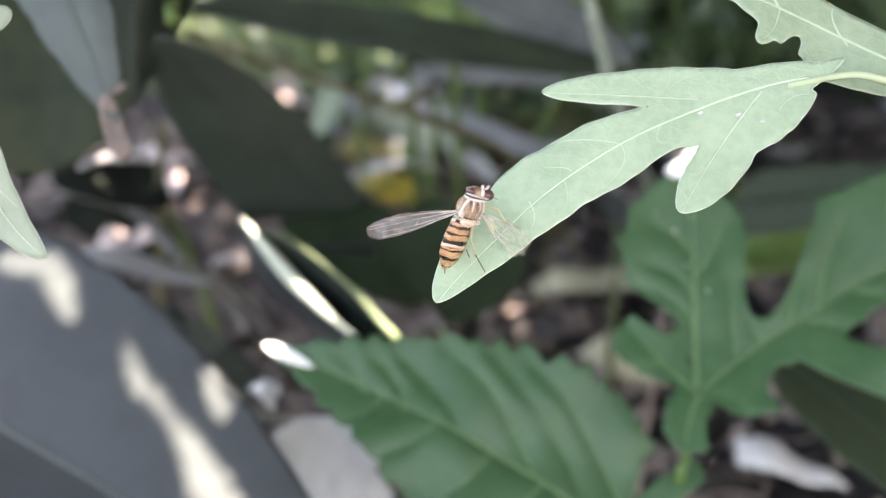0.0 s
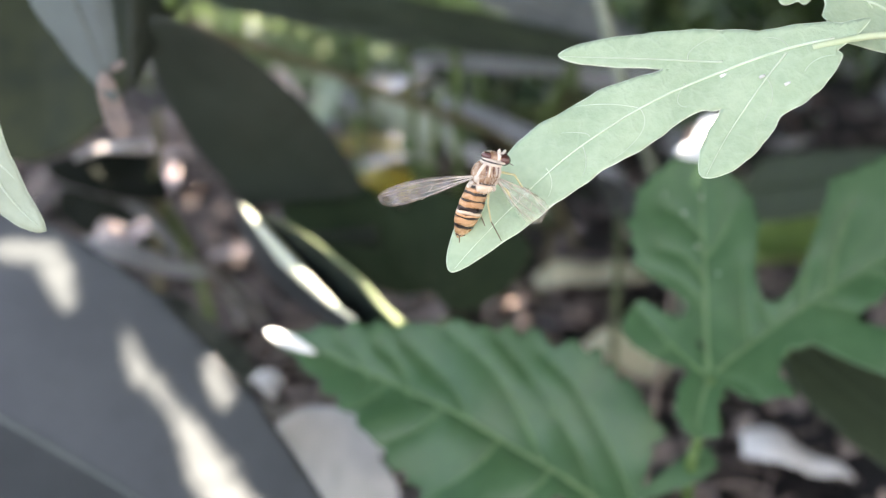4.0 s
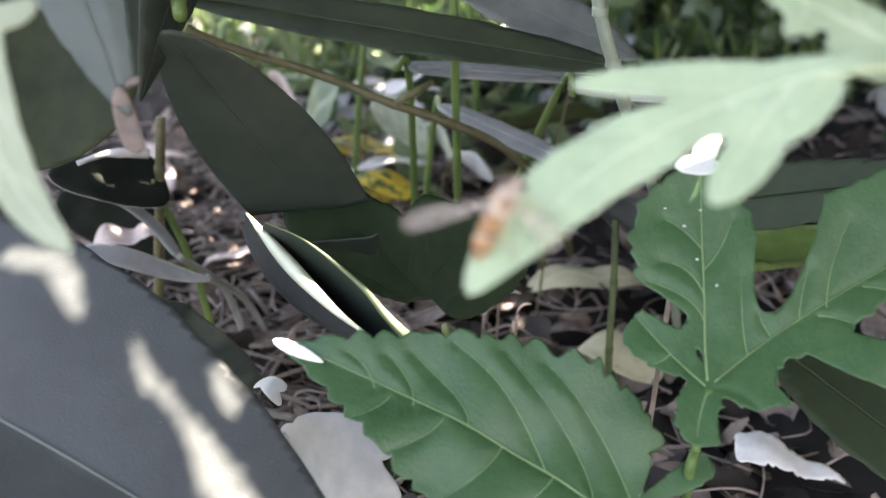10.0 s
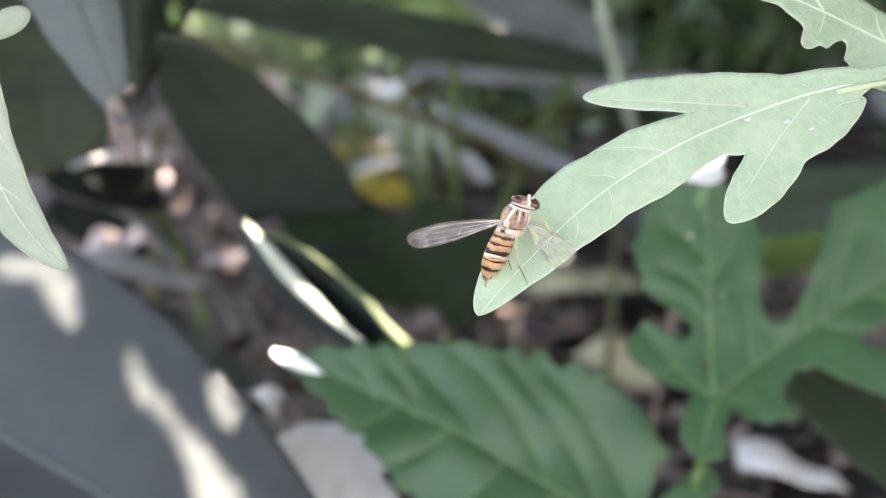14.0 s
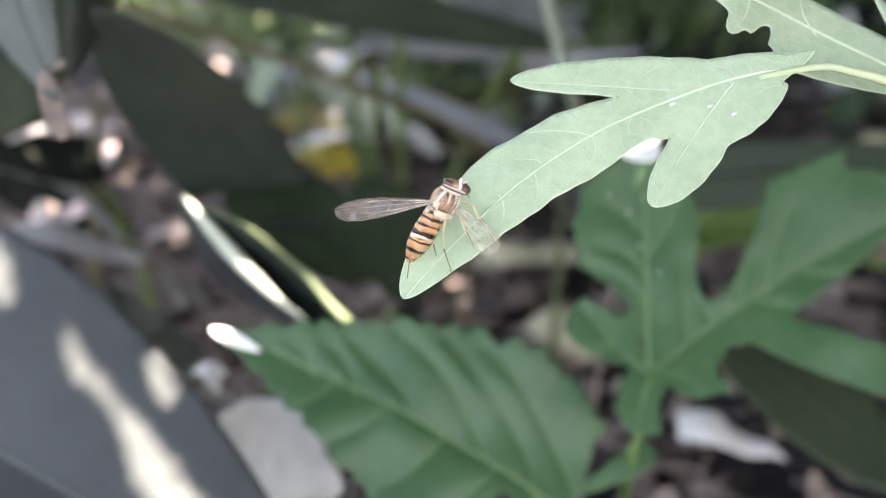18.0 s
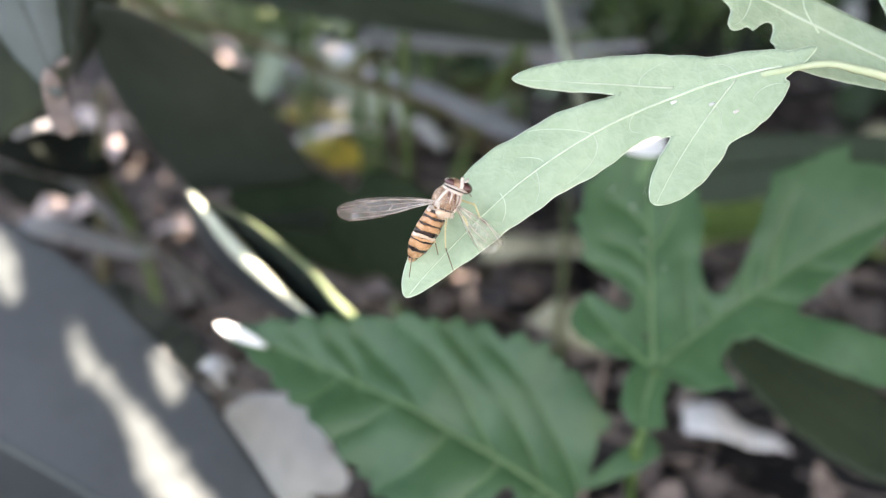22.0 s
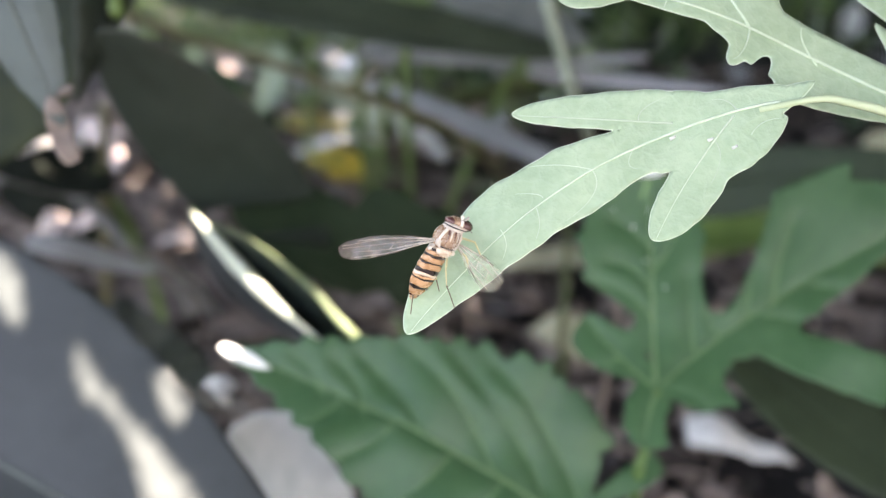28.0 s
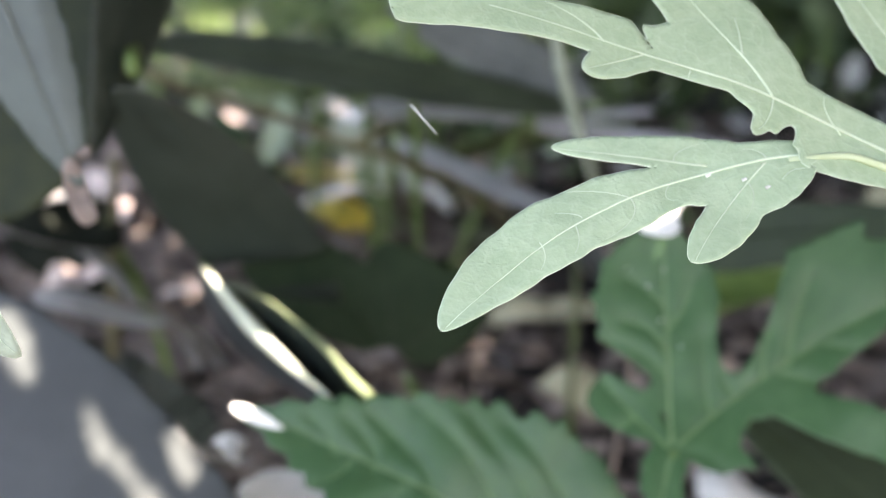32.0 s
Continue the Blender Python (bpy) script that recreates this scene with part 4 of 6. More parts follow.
leaf("broad_leaf", "pale grey strap leaf resting on dark litter", TONGUE_SPOT,
     [lobe((-0.001, -0.001), (0.0345, 0.0), 0.0042, 0.6, 0.35, wobble=0.4)], M_SILVER, None, cell=0.0010, thick=0.0005,
     stalk=[(-0.064, 0.30, 0.022), (-0.062, 0.33, -0.012)], stalk_r=0.001, stalk_material=M_GREY, roll=-20.0, wave=0.001)
STRAP_EDGE = ((-0.0755, 0.2693, 0.0517), (-0.1060, 0.2649, 0.0736), (-0.0751, 0.2720, 0.0528))
leaf("broad_leaf", "narrow pale grey leaf curving over dark leaves", STRAP_EDGE,
     [lobe((0.0, 0.0), (0.0378, 0.0), 0.0021, 0.25, 0.9, way=(0.0190, 0.0078), wobble=0.4)], M_GREY, None, cell=0.0006, thick=0.0005,
     stalk=[(-0.070, 0.30, 0.025), (-0.068, 0.32, -0.012)], stalk_r=0.001, stalk_material=M_GREY)
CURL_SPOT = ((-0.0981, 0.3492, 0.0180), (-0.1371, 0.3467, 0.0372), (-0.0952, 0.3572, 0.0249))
leaf("broad_leaf", "leaf painted near black for shade behind a strap leaf", CURL_SPOT,
     [lobe((-0.002, 0.0), (0.0450, 0.001), 0.0110, 0.4, 0.4)], M_SHADE_BLACK, None, cell=0.0014, thick=0.0006,
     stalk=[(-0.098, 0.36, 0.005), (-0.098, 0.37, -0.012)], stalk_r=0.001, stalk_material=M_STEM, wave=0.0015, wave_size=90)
# The pale rim colour draws the sunlit top edge of this leaf.
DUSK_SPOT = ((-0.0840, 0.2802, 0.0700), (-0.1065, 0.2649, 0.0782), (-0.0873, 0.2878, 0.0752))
leaf("broad_leaf", "leaf painted near black, pale rim painted as sunlit", DUSK_SPOT,
     [lobe((-0.0045, 0.001), (0.0290, -0.0005), 0.0102, 0.18, 0.55, wobble=0.5)], M_SHADE_BLACK, None, rim=M_DRY_PALE, cell=0.0010, thick=0.0008,
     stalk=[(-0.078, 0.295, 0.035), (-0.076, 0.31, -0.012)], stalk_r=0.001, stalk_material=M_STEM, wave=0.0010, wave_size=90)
# Pale strip added along the leaf edge in place of its sunlit rim.
lip = [(-0.1000, 0.2690, 0.0800), (-0.0939, 0.2730, 0.0812), (-0.0895, 0.2742, 0.0812), (-0.0861, 0.2762, 0.0806), (-0.0830, 0.2782, 0.0796)]
lit_lip = thing("dry_leaf", "pale strip added as the sunlit edge of a leaf", "leaf", pose(0, 0, 0))
part("strip", tube_mesh("strip", lip, 0.0008, 0.0019, n=20, sides=8, bumpy=0.4), M_DRY_PALE, lit_lip)
FOLD1_SPOT = ((-0.05715, 0.24516, 0.01702), (-0.05874, 0.22040, 0.05890), (-0.06391, 0.22333, 0.04135))
leaf("curled_grey_leaf", "grey leaf with a rolled wavy edge", FOLD1_SPOT,
     simple((-0.00821, -0.00793), (0.05807, 0.00460), 0.00479, rise=0.5, fall=0.5), M_WAX_LIGHT, None, cell=0.0012, thick=0.0006,
     stalk=[(-0.04431, 0.26067, 0.00287)], stalk_r=0.001, stalk_material=M_GREY, arch=0.005, wave=0.004, wave_size=90)
FOLD2_SPOT = ((-0.0331, 0.1873, 0.0481), (-0.0195, 0.1710, 0.0370), (-0.0385, 0.1886, 0.0397))
leaf("curled_grey_leaf", "pale grey leaf under the toothed leaf", FOLD2_SPOT,
     [lobe((-0.002, 0.0015), (0.0300, -0.0030), 0.0062, 0.35, 0.6, wobble=0.5), lobe((0.0010, -0.0010), (0.0200, -0.0200), 0.0055, 0.3, 0.5, wobble=0.5), lobe((0.0030, -0.0020), (0.0290, -0.0130), 0.0062, 0.4, 0.5, wobble=0.5)],
     M_SILVER, M_SILVER, cell=0.0010, thick=0.0006, rib=0.0002, stalk=[(-0.036, 0.205, 0.025), (-0.038, 0.215, -0.012)], stalk_r=0.001, stalk_material=M_GREY, roll=12.0, wave=0.002, wave_size=70)
CHIP_SPOT = ((-0.03974, 0.18915, 0.05915), (-0.03281, 0.18591, 0.05906), (-0.03734, 0.19280, 0.05971))
leaf("dry_leaf", "white curled leaf scrap in the sun", CHIP_SPOT,
     [lobe((-0.00066, 0.00056), (0.00695, 0.00112), 0.00191, 0.3, 0.3), lobe((0.00160, 0.00063), (0.00799, -0.00320), 0.00153, 0.4, 0.5)], M_WHITE_LIT, None, cell=0.0006, thick=0.0004, arch=0.001, wave=0.001, wave_size=150)
PINK_SPOT = ((-0.09330, 0.35804, 0.00158), (-0.07138, 0.36306, 0.01107), (-0.08541, 0.38125, 0.00331))
leaf("dry_leaf", "pinkish dry leaf in a patch of sun", PINK_SPOT,
     simple((-0.00158, 0.00533), (0.02488, 0.00082), 0.00476, rise=0.4, fall=0.4), M_DRY_PINK, None, cell=0.001, thick=0.0005, arch=0.003, wave=0.003, wave_size=90)
SCRAP_SPOT = ((-0.11330, 0.30928, 0.03938), (-0.09212, 0.31061, 0.04129), (-0.10523, 0.32224, 0.04288))
leaf("dry_leaf", "crumpled pale dry leaf behind a grey strap leaf", SCRAP_SPOT,
     simple((-0.00036, -0.00211), (0.02204, -0.00140), 0.00515, rise=0.4, fall=0.4, teeth=7, depth=0.12), M_DRY_PINK, None, cell=0.001, thick=0.0005, arch=0.003, wave=0.005, wave_size=120)
SPROUT_SPOT = ((-0.01656, 0.17802, 0.03856), (-0.01023, 0.18767, 0.04757), (-0.01953, 0.18101, 0.04506))
leaf("young_leaf", "small folded green leaf beside the toothed leaf", SPROUT_SPOT,
     simple((-0.00203, -0.00112), (0.01618, -0.00035), 0.00286, rise=0.6, fall=0.6), M_DEEP, M_DEEP, cell=0.001, thick=0.0005, rib=0.0004,
     stalk=[(-0.01715, 0.17404, 0.02991), (-0.015, 0.2, -0.01)], stalk_r=0.001, stalk_material=M_DEEP, fold=0.5)

# Added white scrap: a blown-out sun spot built as a small leaf.
BIT_SPOT = ((0.04103, 0.16968, 0.11615), (0.04865, 0.17458, 0.11962), (0.04340, 0.17744, 0.11867))
leaf("dry_leaf", "white leaf scrap standing in for a blown-out sun spot", BIT_SPOT,
     [lobe((0.0002, 0.0012), (0.0022, -0.0062), 0.0026, 0.35, 0.35), lobe((0.0005, -0.0040), (0.0108, 0.0030), 0.0023, 0.35, 0.30)], M_WHITE_LIT, None, cell=0.0008, thick=0.0004,
     stalk=[(0.04550, 0.18206, 0.10716), (0.05, 0.22, -0.01)], stalk_r=0.0005, stalk_material=M_STRAW)

# white dust grains on the green leaves
for spot, seed in ((SER_SPOT, 1), (LOB_SPOT, 2)):
    m, length = stand(spot)
    grains = random.Random(seed)
    for i in range(5):
        p = m @ Vector((grains.uniform(0.15, 0.75) * length, grains.uniform(-0.18, 0.18) * length, 0.0030 if seed == 1 else 0.0012))
        size = grains.uniform(0.00014, 0.00028)
        grain = thing("dust_grain", "tiny white grain on a green leaf", "grain", Matrix.Translation(p) @ pose(0, 0, 0, 20, 10, grains.uniform(0, 90)), group="grains on the green leaves")
        part("crumb", tube_mesh("crumb", [(-size, 0, 0), (0, size * 0.3, size * 0.4), (size, 0, 0)], size * 0.6, size * 0.8, n=5, sides=6), M_WHITE_LIT, grain)

# ---- twig and stems ----
twig = thing("twig", "bent brown twig with a short fork", "twig", pose(0, 0, 0))
part("stem", tube_mesh("twig_stem", [(-0.06760, 0.27417, 0.11598), (-0.05479, 0.27477, 0.11010), (-0.03396, 0.27408, 0.10383), (-0.01428, 0.27127, 0.09652), (-0.00370, 0.27414, 0.09199), (0.01559, 0.28518, 0.08009), (0.03145, 0.30809, 0.05812), (0.04678, 0.36530, 0.01499), (0.05262, 0.38978, -0.00359)], 0.0011, 0.0016, n=40, bumpy=0.25), M_TWIG, twig)
part("fork", tube_mesh("twig_fork", [(-0.01276, 0.27115, 0.09625), (-0.00816, 0.27090, 0.09929), (-0.00293, 0.27795, 0.10026)], 0.0012, 0.0009, n=10), M_TWIG, twig)


def upright(label, pts, r, mat):
    ob = thing("plant_stem", label, "stem", pose(0, 0, 0), group="upright stems")
    part("stem", tube_mesh("plant_stem", pts, r, r * 1.2, n=20, bumpy=0.1), mat, ob)
    for i in (1, 2):
        p = Vector(pts[i])
        part("node", tube_mesh("node", [p - Vector((0, 0, 0.001)), p, p + Vector((0, 0, 0.001))], r * 1.25, r * 1.25, n=5, sides=8), mat, ob)


upright("thin green upright stem", [(0.00234, 0.28201, 0.14499), (0.00330, 0.28584, 0.10546), (0.00450, 0.29876, 0.06175), (0.00606, 0.35625, -0.00469)], 0.0011, M_STEM)
upright("thin green upright stem", [(-0.03161, 0.41778, 0.08121), (-0.03573, 0.42373, 0.04630), (-0.03919, 0.44199, 0.01420), (-0.04169, 0.46455, -0.00855)], 0.0013, M_STEM)
upright("short cut brown-green stem", [(-0.07986, 0.28356, 0.08854), (-0.08138, 0.28212, 0.07345), (-0.08426, 0.28451, 0.05471), (-0.09278, 0.29512, 0.00599)], 0.0014, M_TWIG)
upright("yellow-green upright stem beside dry leaves", [(0.04970, 0.27601, 0.06017), (0.04987, 0.27302, 0.04170), (0.04935, 0.26908, 0.02117), (0.05217, 0.27898, -0.00518)], 0.0010, M_OLIVE)
upright("pale green upright stem", [(0.02772, 0.20709, 0.14962), (0.03086, 0.20577, 0.13479), (0.03422, 0.20651, 0.12444), (0.03883, 0.21187, 0.11215), (0.06432, 0.27398, 0.05574), (0.08334, 0.32284, -0.00555)], 0.0013, M_STEM_PALE)

# ---- litter and weeds ----
PETAL_SPOT = ((0.08316, 0.24223, 0.00586), (0.11009, 0.23402, -0.00241), (0.10072, 0.25121, 0.00145))
leaf("dry_leaf", "bleached whitish dry leaf on dark soil", PETAL_SPOT,
     [lobe((-0.00122, 0.00060), (0.03080, 0.00368), 0.00848, 0.12, 0.75, skew=0.9, teeth=9, depth=0.16)], M_PETAL, None, cell=0.0012, thick=0.0005, arch=0.002, wave=0.003, wave_size=80)
STRAW_SPOT = ((0.03378, 0.35806, -0.00076), (0.07277, 0.35897, 0.00121), (0.05727, 0.39076, -0.00147))
leaf("dry_leaf", "straw-yellow dry leaf lying in shade", STRAW_SPOT,
     simple((-0.00240, -0.00241), (0.04481, -0.00360), 0.01083, rise=0.5, fall=0.5), M_DRY_STRAW, M_DRY_STRAW, cell=0.0016, thick=0.0005, rib=0.0004, arch=0.004, wave=0.004, wave_size=60)
HUSK_SPOT = ((0.04990, 0.31411, -0.00059), (0.06737, 0.29359, 0.00264), (0.06130, 0.32535, -0.00009))
leaf("dry_leaf", "pinkish-tan dry leaf beside a stem", HUSK_SPOT,
     simple((0.00423, -0.00747), (0.03242, -0.00082), 0.00947, rise=0.4, fall=0.5), M_DRY_STRAW, None, cell=0.0016, thick=0.0005, arch=0.004, wave=0.004, wave_size=60)
GOLD_SPOT = ((-0.05252, 0.47586, 0.01604), (-0.01663, 0.45302, 0.01426), (-0.03773, 0.49666, 0.01340))
leaf("yellow_leaf", "yellowing leaf among green weeds", GOLD_SPOT,
     simple((-0.00088, -0.00106), (0.04191, 0.00332), 0.00920, rise=0.4, fall=0.6), M_YELLOW, M_YELLOW, cell=0.0016, thick=0.0005, rib=0.0004, arch=0.004, wave=0.003, stalk=[(-0.05854, 0.50201, 0.00111)], stalk_material=M_STEM)
GOLD2_SPOT = ((-0.03664, 0.44093, 0.01189), (-0.01559, 0.41860, 0.01121), (-0.02703, 0.45140, 0.01071))
leaf("yellow_leaf", "half yellow, half green fading leaf", GOLD2_SPOT,
     simple((0.00113, -0.00580), (0.03198, 0.00212), 0.01046, rise=0.4, fall=0.4), M_YELLOW, M_YELLOW, cell=0.0016, thick=0.0005, rib=0.0004, arch=0.004, wave=0.003, stalk=[(-0.04440, 0.46681, -0.00363)], stalk_material=M_STEM)
PALE_SPOT = ((-0.03835, 0.43259, 0.01768), (-0.00349, 0.43415, 0.02108), (-0.02183, 0.45357, 0.01544))
leaf("dry_leaf", "pale grey-white leaf with a curled edge", PALE_SPOT,
     simple((0.00000, -0.00000), (0.03620, -0.00552), 0.00374, rise=0.4, fall=0.4), M_DRY_PALE, None, cell=0.0014, thick=0.0005, arch=0.004, wave=0.002)
for name, label, a, b, c, half, material in (
        ("dry_leaf", "pinkish crumpled dry leaf on the soil", (-0.14538, 0.44841, 0.00799), (-0.11855, 0.46100, 0.01335), (-0.13840, 0.48206, 0.00896), 0.00780, M_DRY_PINK),
        ("dry_leaf", "pinkish crumpled dry leaf on the soil", (-0.14918, 0.48430, 0.01250), (-0.11851, 0.42545, 0.00918), (-0.12506, 0.46035, 0.01143), 0.00624, M_DRY_PINK),
        ("dry_leaf", "bleached dry leaf among green weeds", (-0.05248, 0.61108, 0.00686), (-0.01678, 0.58438, 0.00129), (-0.03512, 0.63217, 0.00594), 0.01105, M_DRY_PALE),
        ("dry_leaf", "bleached dry leaf among green weeds", (-0.01940, 0.56102, -0.00105), (-0.00049, 0.60896, 0.00735), (-0.02068, 0.60681, 0.00114), 0.00650, M_DRY_PALE),
        ("dry_leaf", "whitish narrow dry leaf on the soil", (-0.04623, 0.44437, 0.00892), (-0.00294, 0.44576, 0.01572), (-0.02755, 0.47514, 0.00514), 0.00364, M_WHITE_LIT),
        ("dry_leaf", "pale pinkish dry leaf among green weeds", (-0.11114, 0.61496, 0.00932), (-0.08843, 0.56383, -0.00170), (-0.09446, 0.60982, 0.00045), 0.00715, M_DRY_PINK),
        ("yellow_leaf", "yellowing leaf low among weeds", (-0.06904, 0.52772, -0.00523), (-0.04074, 0.50485, -0.00372), (-0.05923, 0.54828, -0.00790), 0.01012, M_YELLOW),
        ("yellow_leaf", "yellowing leaf low among weeds", (-0.04119, 0.44191, 0.00441), (-0.02292, 0.42914, 0.00284), (-0.03236, 0.46184, 0.00037), 0.00763, M_YELLOW),
        ("dry_leaf", "pale pinkish dry leaf on dark soil", (-0.02044, 0.42904, 0.00286), (-0.00296, 0.43109, 0.00861), (-0.01351, 0.45120, 0.00315), 0.00498, M_DRY_PINK)):
    m, size = stand((a, b, c))
    leaf(name, label, (a, b, c), simple((0, 0), (size, 0), half, rise=0.45, fall=0.5), material, material, cell=0.0016, thick=0.0005, rib=0.0004, arch=0.004, wave=0.004, wave_size=70, seed=int(size * 1e5) % 97)
# broad weed leaves and scraps between the dark leaf and the lobed leaf
for name, label, a, b, c, half, material in (
        ("dry_leaf", "pale pinkish dry leaf among green weeds", (-0.0927, 0.5393, 0.0316), (-0.0762, 0.5232, 0.0207), (-0.0916, 0.5497, 0.0179), 0.0058, M_DRY_PINK),
        ("weed_leaf", "oval mid-green weed leaf with a pale rim", (-0.0607, 0.4907, 0.0448), (-0.0587, 0.4495, 0.0285), (-0.0717, 0.4947, 0.0334), 0.0125, M_WEED),
        ("weed_leaf", "light green weed leaf in soft light", (-0.0379, 0.5267, 0.0495), (-0.0136, 0.4923, 0.0462), (-0.0535, 0.5153, 0.0544), 0.0090, M_WEED_PALE),
        ("weed_leaf", "whitish lilac weed leaf turned edge-up", (-0.0272, 0.4790, 0.0423), (-0.0087, 0.4624, 0.0531), (-0.0350, 0.4665, 0.0364), 0.0080, M_LILAC),
        ("dry_leaf", "white crumpled dry leaf among weeds", (-0.0139, 0.4569, 0.0419), (-0.0016, 0.4496, 0.0494), (-0.0040, 0.4697, 0.0382), 0.0060, M_DRY_PALE),
        ("weed_leaf", "large pale sage-green curled weed leaf", (-0.0320, 0.4455, 0.0421), (-0.0047, 0.4184, 0.0309), (-0.0320, 0.4528, 0.0242), 0.0125, M_SAGE),
        ("weed_leaf", "pale sage-green weed leaf", (-0.0087, 0.4231, 0.0409), (0.0054, 0.4070, 0.0300), (-0.0092, 0.4281, 0.0328), 0.0052, M_SAGE),
        ("weed_leaf", "pale bluish-grey weed leaf", (0.0039, 0.3987, 0.0358), (0.0199, 0.3852, 0.0302), (0.0053, 0.4037, 0.0279), 0.0052, M_GREY),
        ("weed_leaf", "broad olive-green weed leaf over the litter", (0.0090, 0.4496, 0.0261), (0.0772, 0.4840, 0.0254), (-0.0040, 0.4750, 0.0052), 0.0180, M_OLIVE),
        ("dry_leaf", "narrow twisted pale leaf beside a stem", (0.0437, 0.3444, 0.0828), (0.0636, 0.3312, 0.0776), (0.0470, 0.3515, 0.0774), 0.0030, M_DRY_PALE),
        ("broad_leaf", "slate-grey leaf under the lobed leaf", (0.0402, 0.3124, 0.0626), (0.0572, 0.2649, 0.0557), (0.0424, 0.3153, 0.0482), 0.0095, M_WAX)):
    m, size = stand((a, b, c))
    leaf(name, label, (a, b, c), simple((0, 0), (size, 0), half, rise=0.5, fall=0.6), material, material, cell=0.0012, thick=0.0005, rib=0.0003, arch=0.002, fold=0.15, wave=0.003, wave_size=80, seed=int(size * 1e5) % 89,
         stalk=[(a[0] - 0.004, a[1] + 0.015, a[2] * 0.5), (a[0] - 0.006, a[1] + 0.03, -0.012)], stalk_r=0.0004, stalk_material=M_TWIG)
# pale bits added on the dark soil in place of sun glints
for label, a, b, c, half, material in (
        ("small pale bit added as a sun glint on soil", (0.0160, 0.2680, 0.0390), (0.0225, 0.2690, 0.0402), (0.0163, 0.2710, 0.0370), 0.0017, M_DRY_PALE),
        ("small pale bit added as a sun glint on soil", (0.0215, 0.2700, 0.0330), (0.0260, 0.2712, 0.0352), (0.0216, 0.2725, 0.0318), 0.0014, M_DRY_PINK),
        ("small pale bit added as a sun glint on soil", (0.0120, 0.2740, 0.0300), (0.0165, 0.2750, 0.0318), (0.0121, 0.2765, 0.0290), 0.0015, M_DRY_PINK)):
    m, size = stand((a, b, c))
    leaf("husk", label, (a, b, c), simple((0, 0), (size, 0), half, rise=0.4, fall=0.4), material, None, cell=0.0006, thick=0.0004, category="husk", arch=0.001, wave=0.001, wave_size=150,
         stalk=[(a[0], a[1] + 0.006, a[2] * 0.5), (a[0] - 0.002, a[1] + 0.010, -0.012)], stalk_r=0.0004, stalk_material=M_STRAW)
rng = random.Random(11)


def scatter(n, low, high, ring):
    """n places on the ground between the given corners."""
    for _ in range(n):
        yield rng.uniform(low[0], high[0]), rng.uniform(low[1], high[1]), -0.012 + rng.uniform(0, ring)


def strands(name, label, category, material, places, length, radius, flat):
    """Thin bent strands that lie or stand about, as one mass."""
    verts, faces = [], []
    for x, y, z in places:
        a, k = rng.uniform(0, 6.28), rng.uniform(0.5, 1.2) * length
        rise = rng.uniform(*flat)
        way = Vector((math.cos(a), math.sin(a), rise)).normalized() * k
        bend = Vector((rng.uniform(-1, 1), rng.uniform(-1, 1), rng.uniform(-0.2, 0.6))) * k * 0.22
        p = Vector((x, y, z))
        v, f = tube([p, p + way * 0.5 + bend, p + way], radius * rng.uniform(0.6, 1.3), radius * 0.4, n=6, sides=4)
        o = len(verts)
        verts += v
        faces += [tuple(i + o for i in q) for q in f]
    ob = new(name, mesh(name, verts, faces))
    ob.data.materials.append(material)
    tagged(ob, label, category, kind="stuff")


def flakes(name, label, category, material, places, length, wide, tilt, blades=False):
    """Small bent leaf pieces, as one mass."""
    verts, faces = [], []
    for x, y, z in places:
        k, w = rng.uniform(0.5, 1.3) * length, rng.uniform(0.6, 1.2) * wide
        m = pose(x, y, z, rng.uniform(-tilt, tilt), rng.uniform(-tilt, tilt) - (70 if blades else 0), rng.uniform(0, 360))
        curl, cup = rng.uniform(-0.5, 0.8), rng.uniform(-0.4, 0.7)
        o = len(verts)
        for i in range(7):
            u = i / 6
            half = w * math.sin(math.pi * min(max(u, 0.03), 0.97)) ** 0.7 * (1 + 0.2 * rng.uniform(-1, 1))
            for v in (-1, -0.5, 0, 0.5, 1):
                verts.append(m @ Vector((u * k, v * half, curl * k * u * u * 0.6 + cup * half * v * v)))
        for i in range(6):
            for j in range(4):
                q = o + i * 5 + j
                faces.append((q, q + 5, q + 6, q + 1))
    ob = new(name, mesh(name, verts, faces))
    ob.data.materials.append(material)
    tagged(ob, label, category, kind="stuff")


strands("dry_stalks", "tangled dry brown stalks and rootlets on the soil", "litter", M_STRAW, scatter(900, (-0.22, 0.22), (0.02, 0.56), 0.014), 0.030, 0.0007, (-0.1, 0.35))
strands("dry_stalks", "matted brown rootlets and stalks in shade", "litter", M_BROWN, scatter(700, (-0.16, 0.26), (-0.02, 0.50), 0.016), 0.022, 0.0010, (-0.1, 0.45))
flakes("leaf_litter", "crumbled brown leaf bits between dry leaves", "litter", M_DRY, scatter(170, (0.03, 0.17), (0.20, 0.33), 0.006), 0.014, 0.005, 35)
strands("dry_stalks", "thin dry stalks scattered on dark soil", "litter", M_STRAW, scatter(500, (0.0, 0.22), (0.28, 0.62), 0.010), 0.025, 0.0006, (-0.1, 0.3))
flakes("leaf_litter", "crumbled dry brown leaf litter", "litter", M_DRY, scatter(420, (-0.25, 0.22), (0.30, 0.62), 0.008), 0.020, 0.006, 35)
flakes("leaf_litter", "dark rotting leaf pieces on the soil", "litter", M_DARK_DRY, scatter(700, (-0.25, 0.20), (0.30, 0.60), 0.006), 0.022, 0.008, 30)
flakes("low_weeds", "low light green weeds among litter", "weeds", M_BRIGHT, scatter(300, (-0.26, 0.74), (0.54, 1.1), 0.030), 0.026, 0.006, 50)
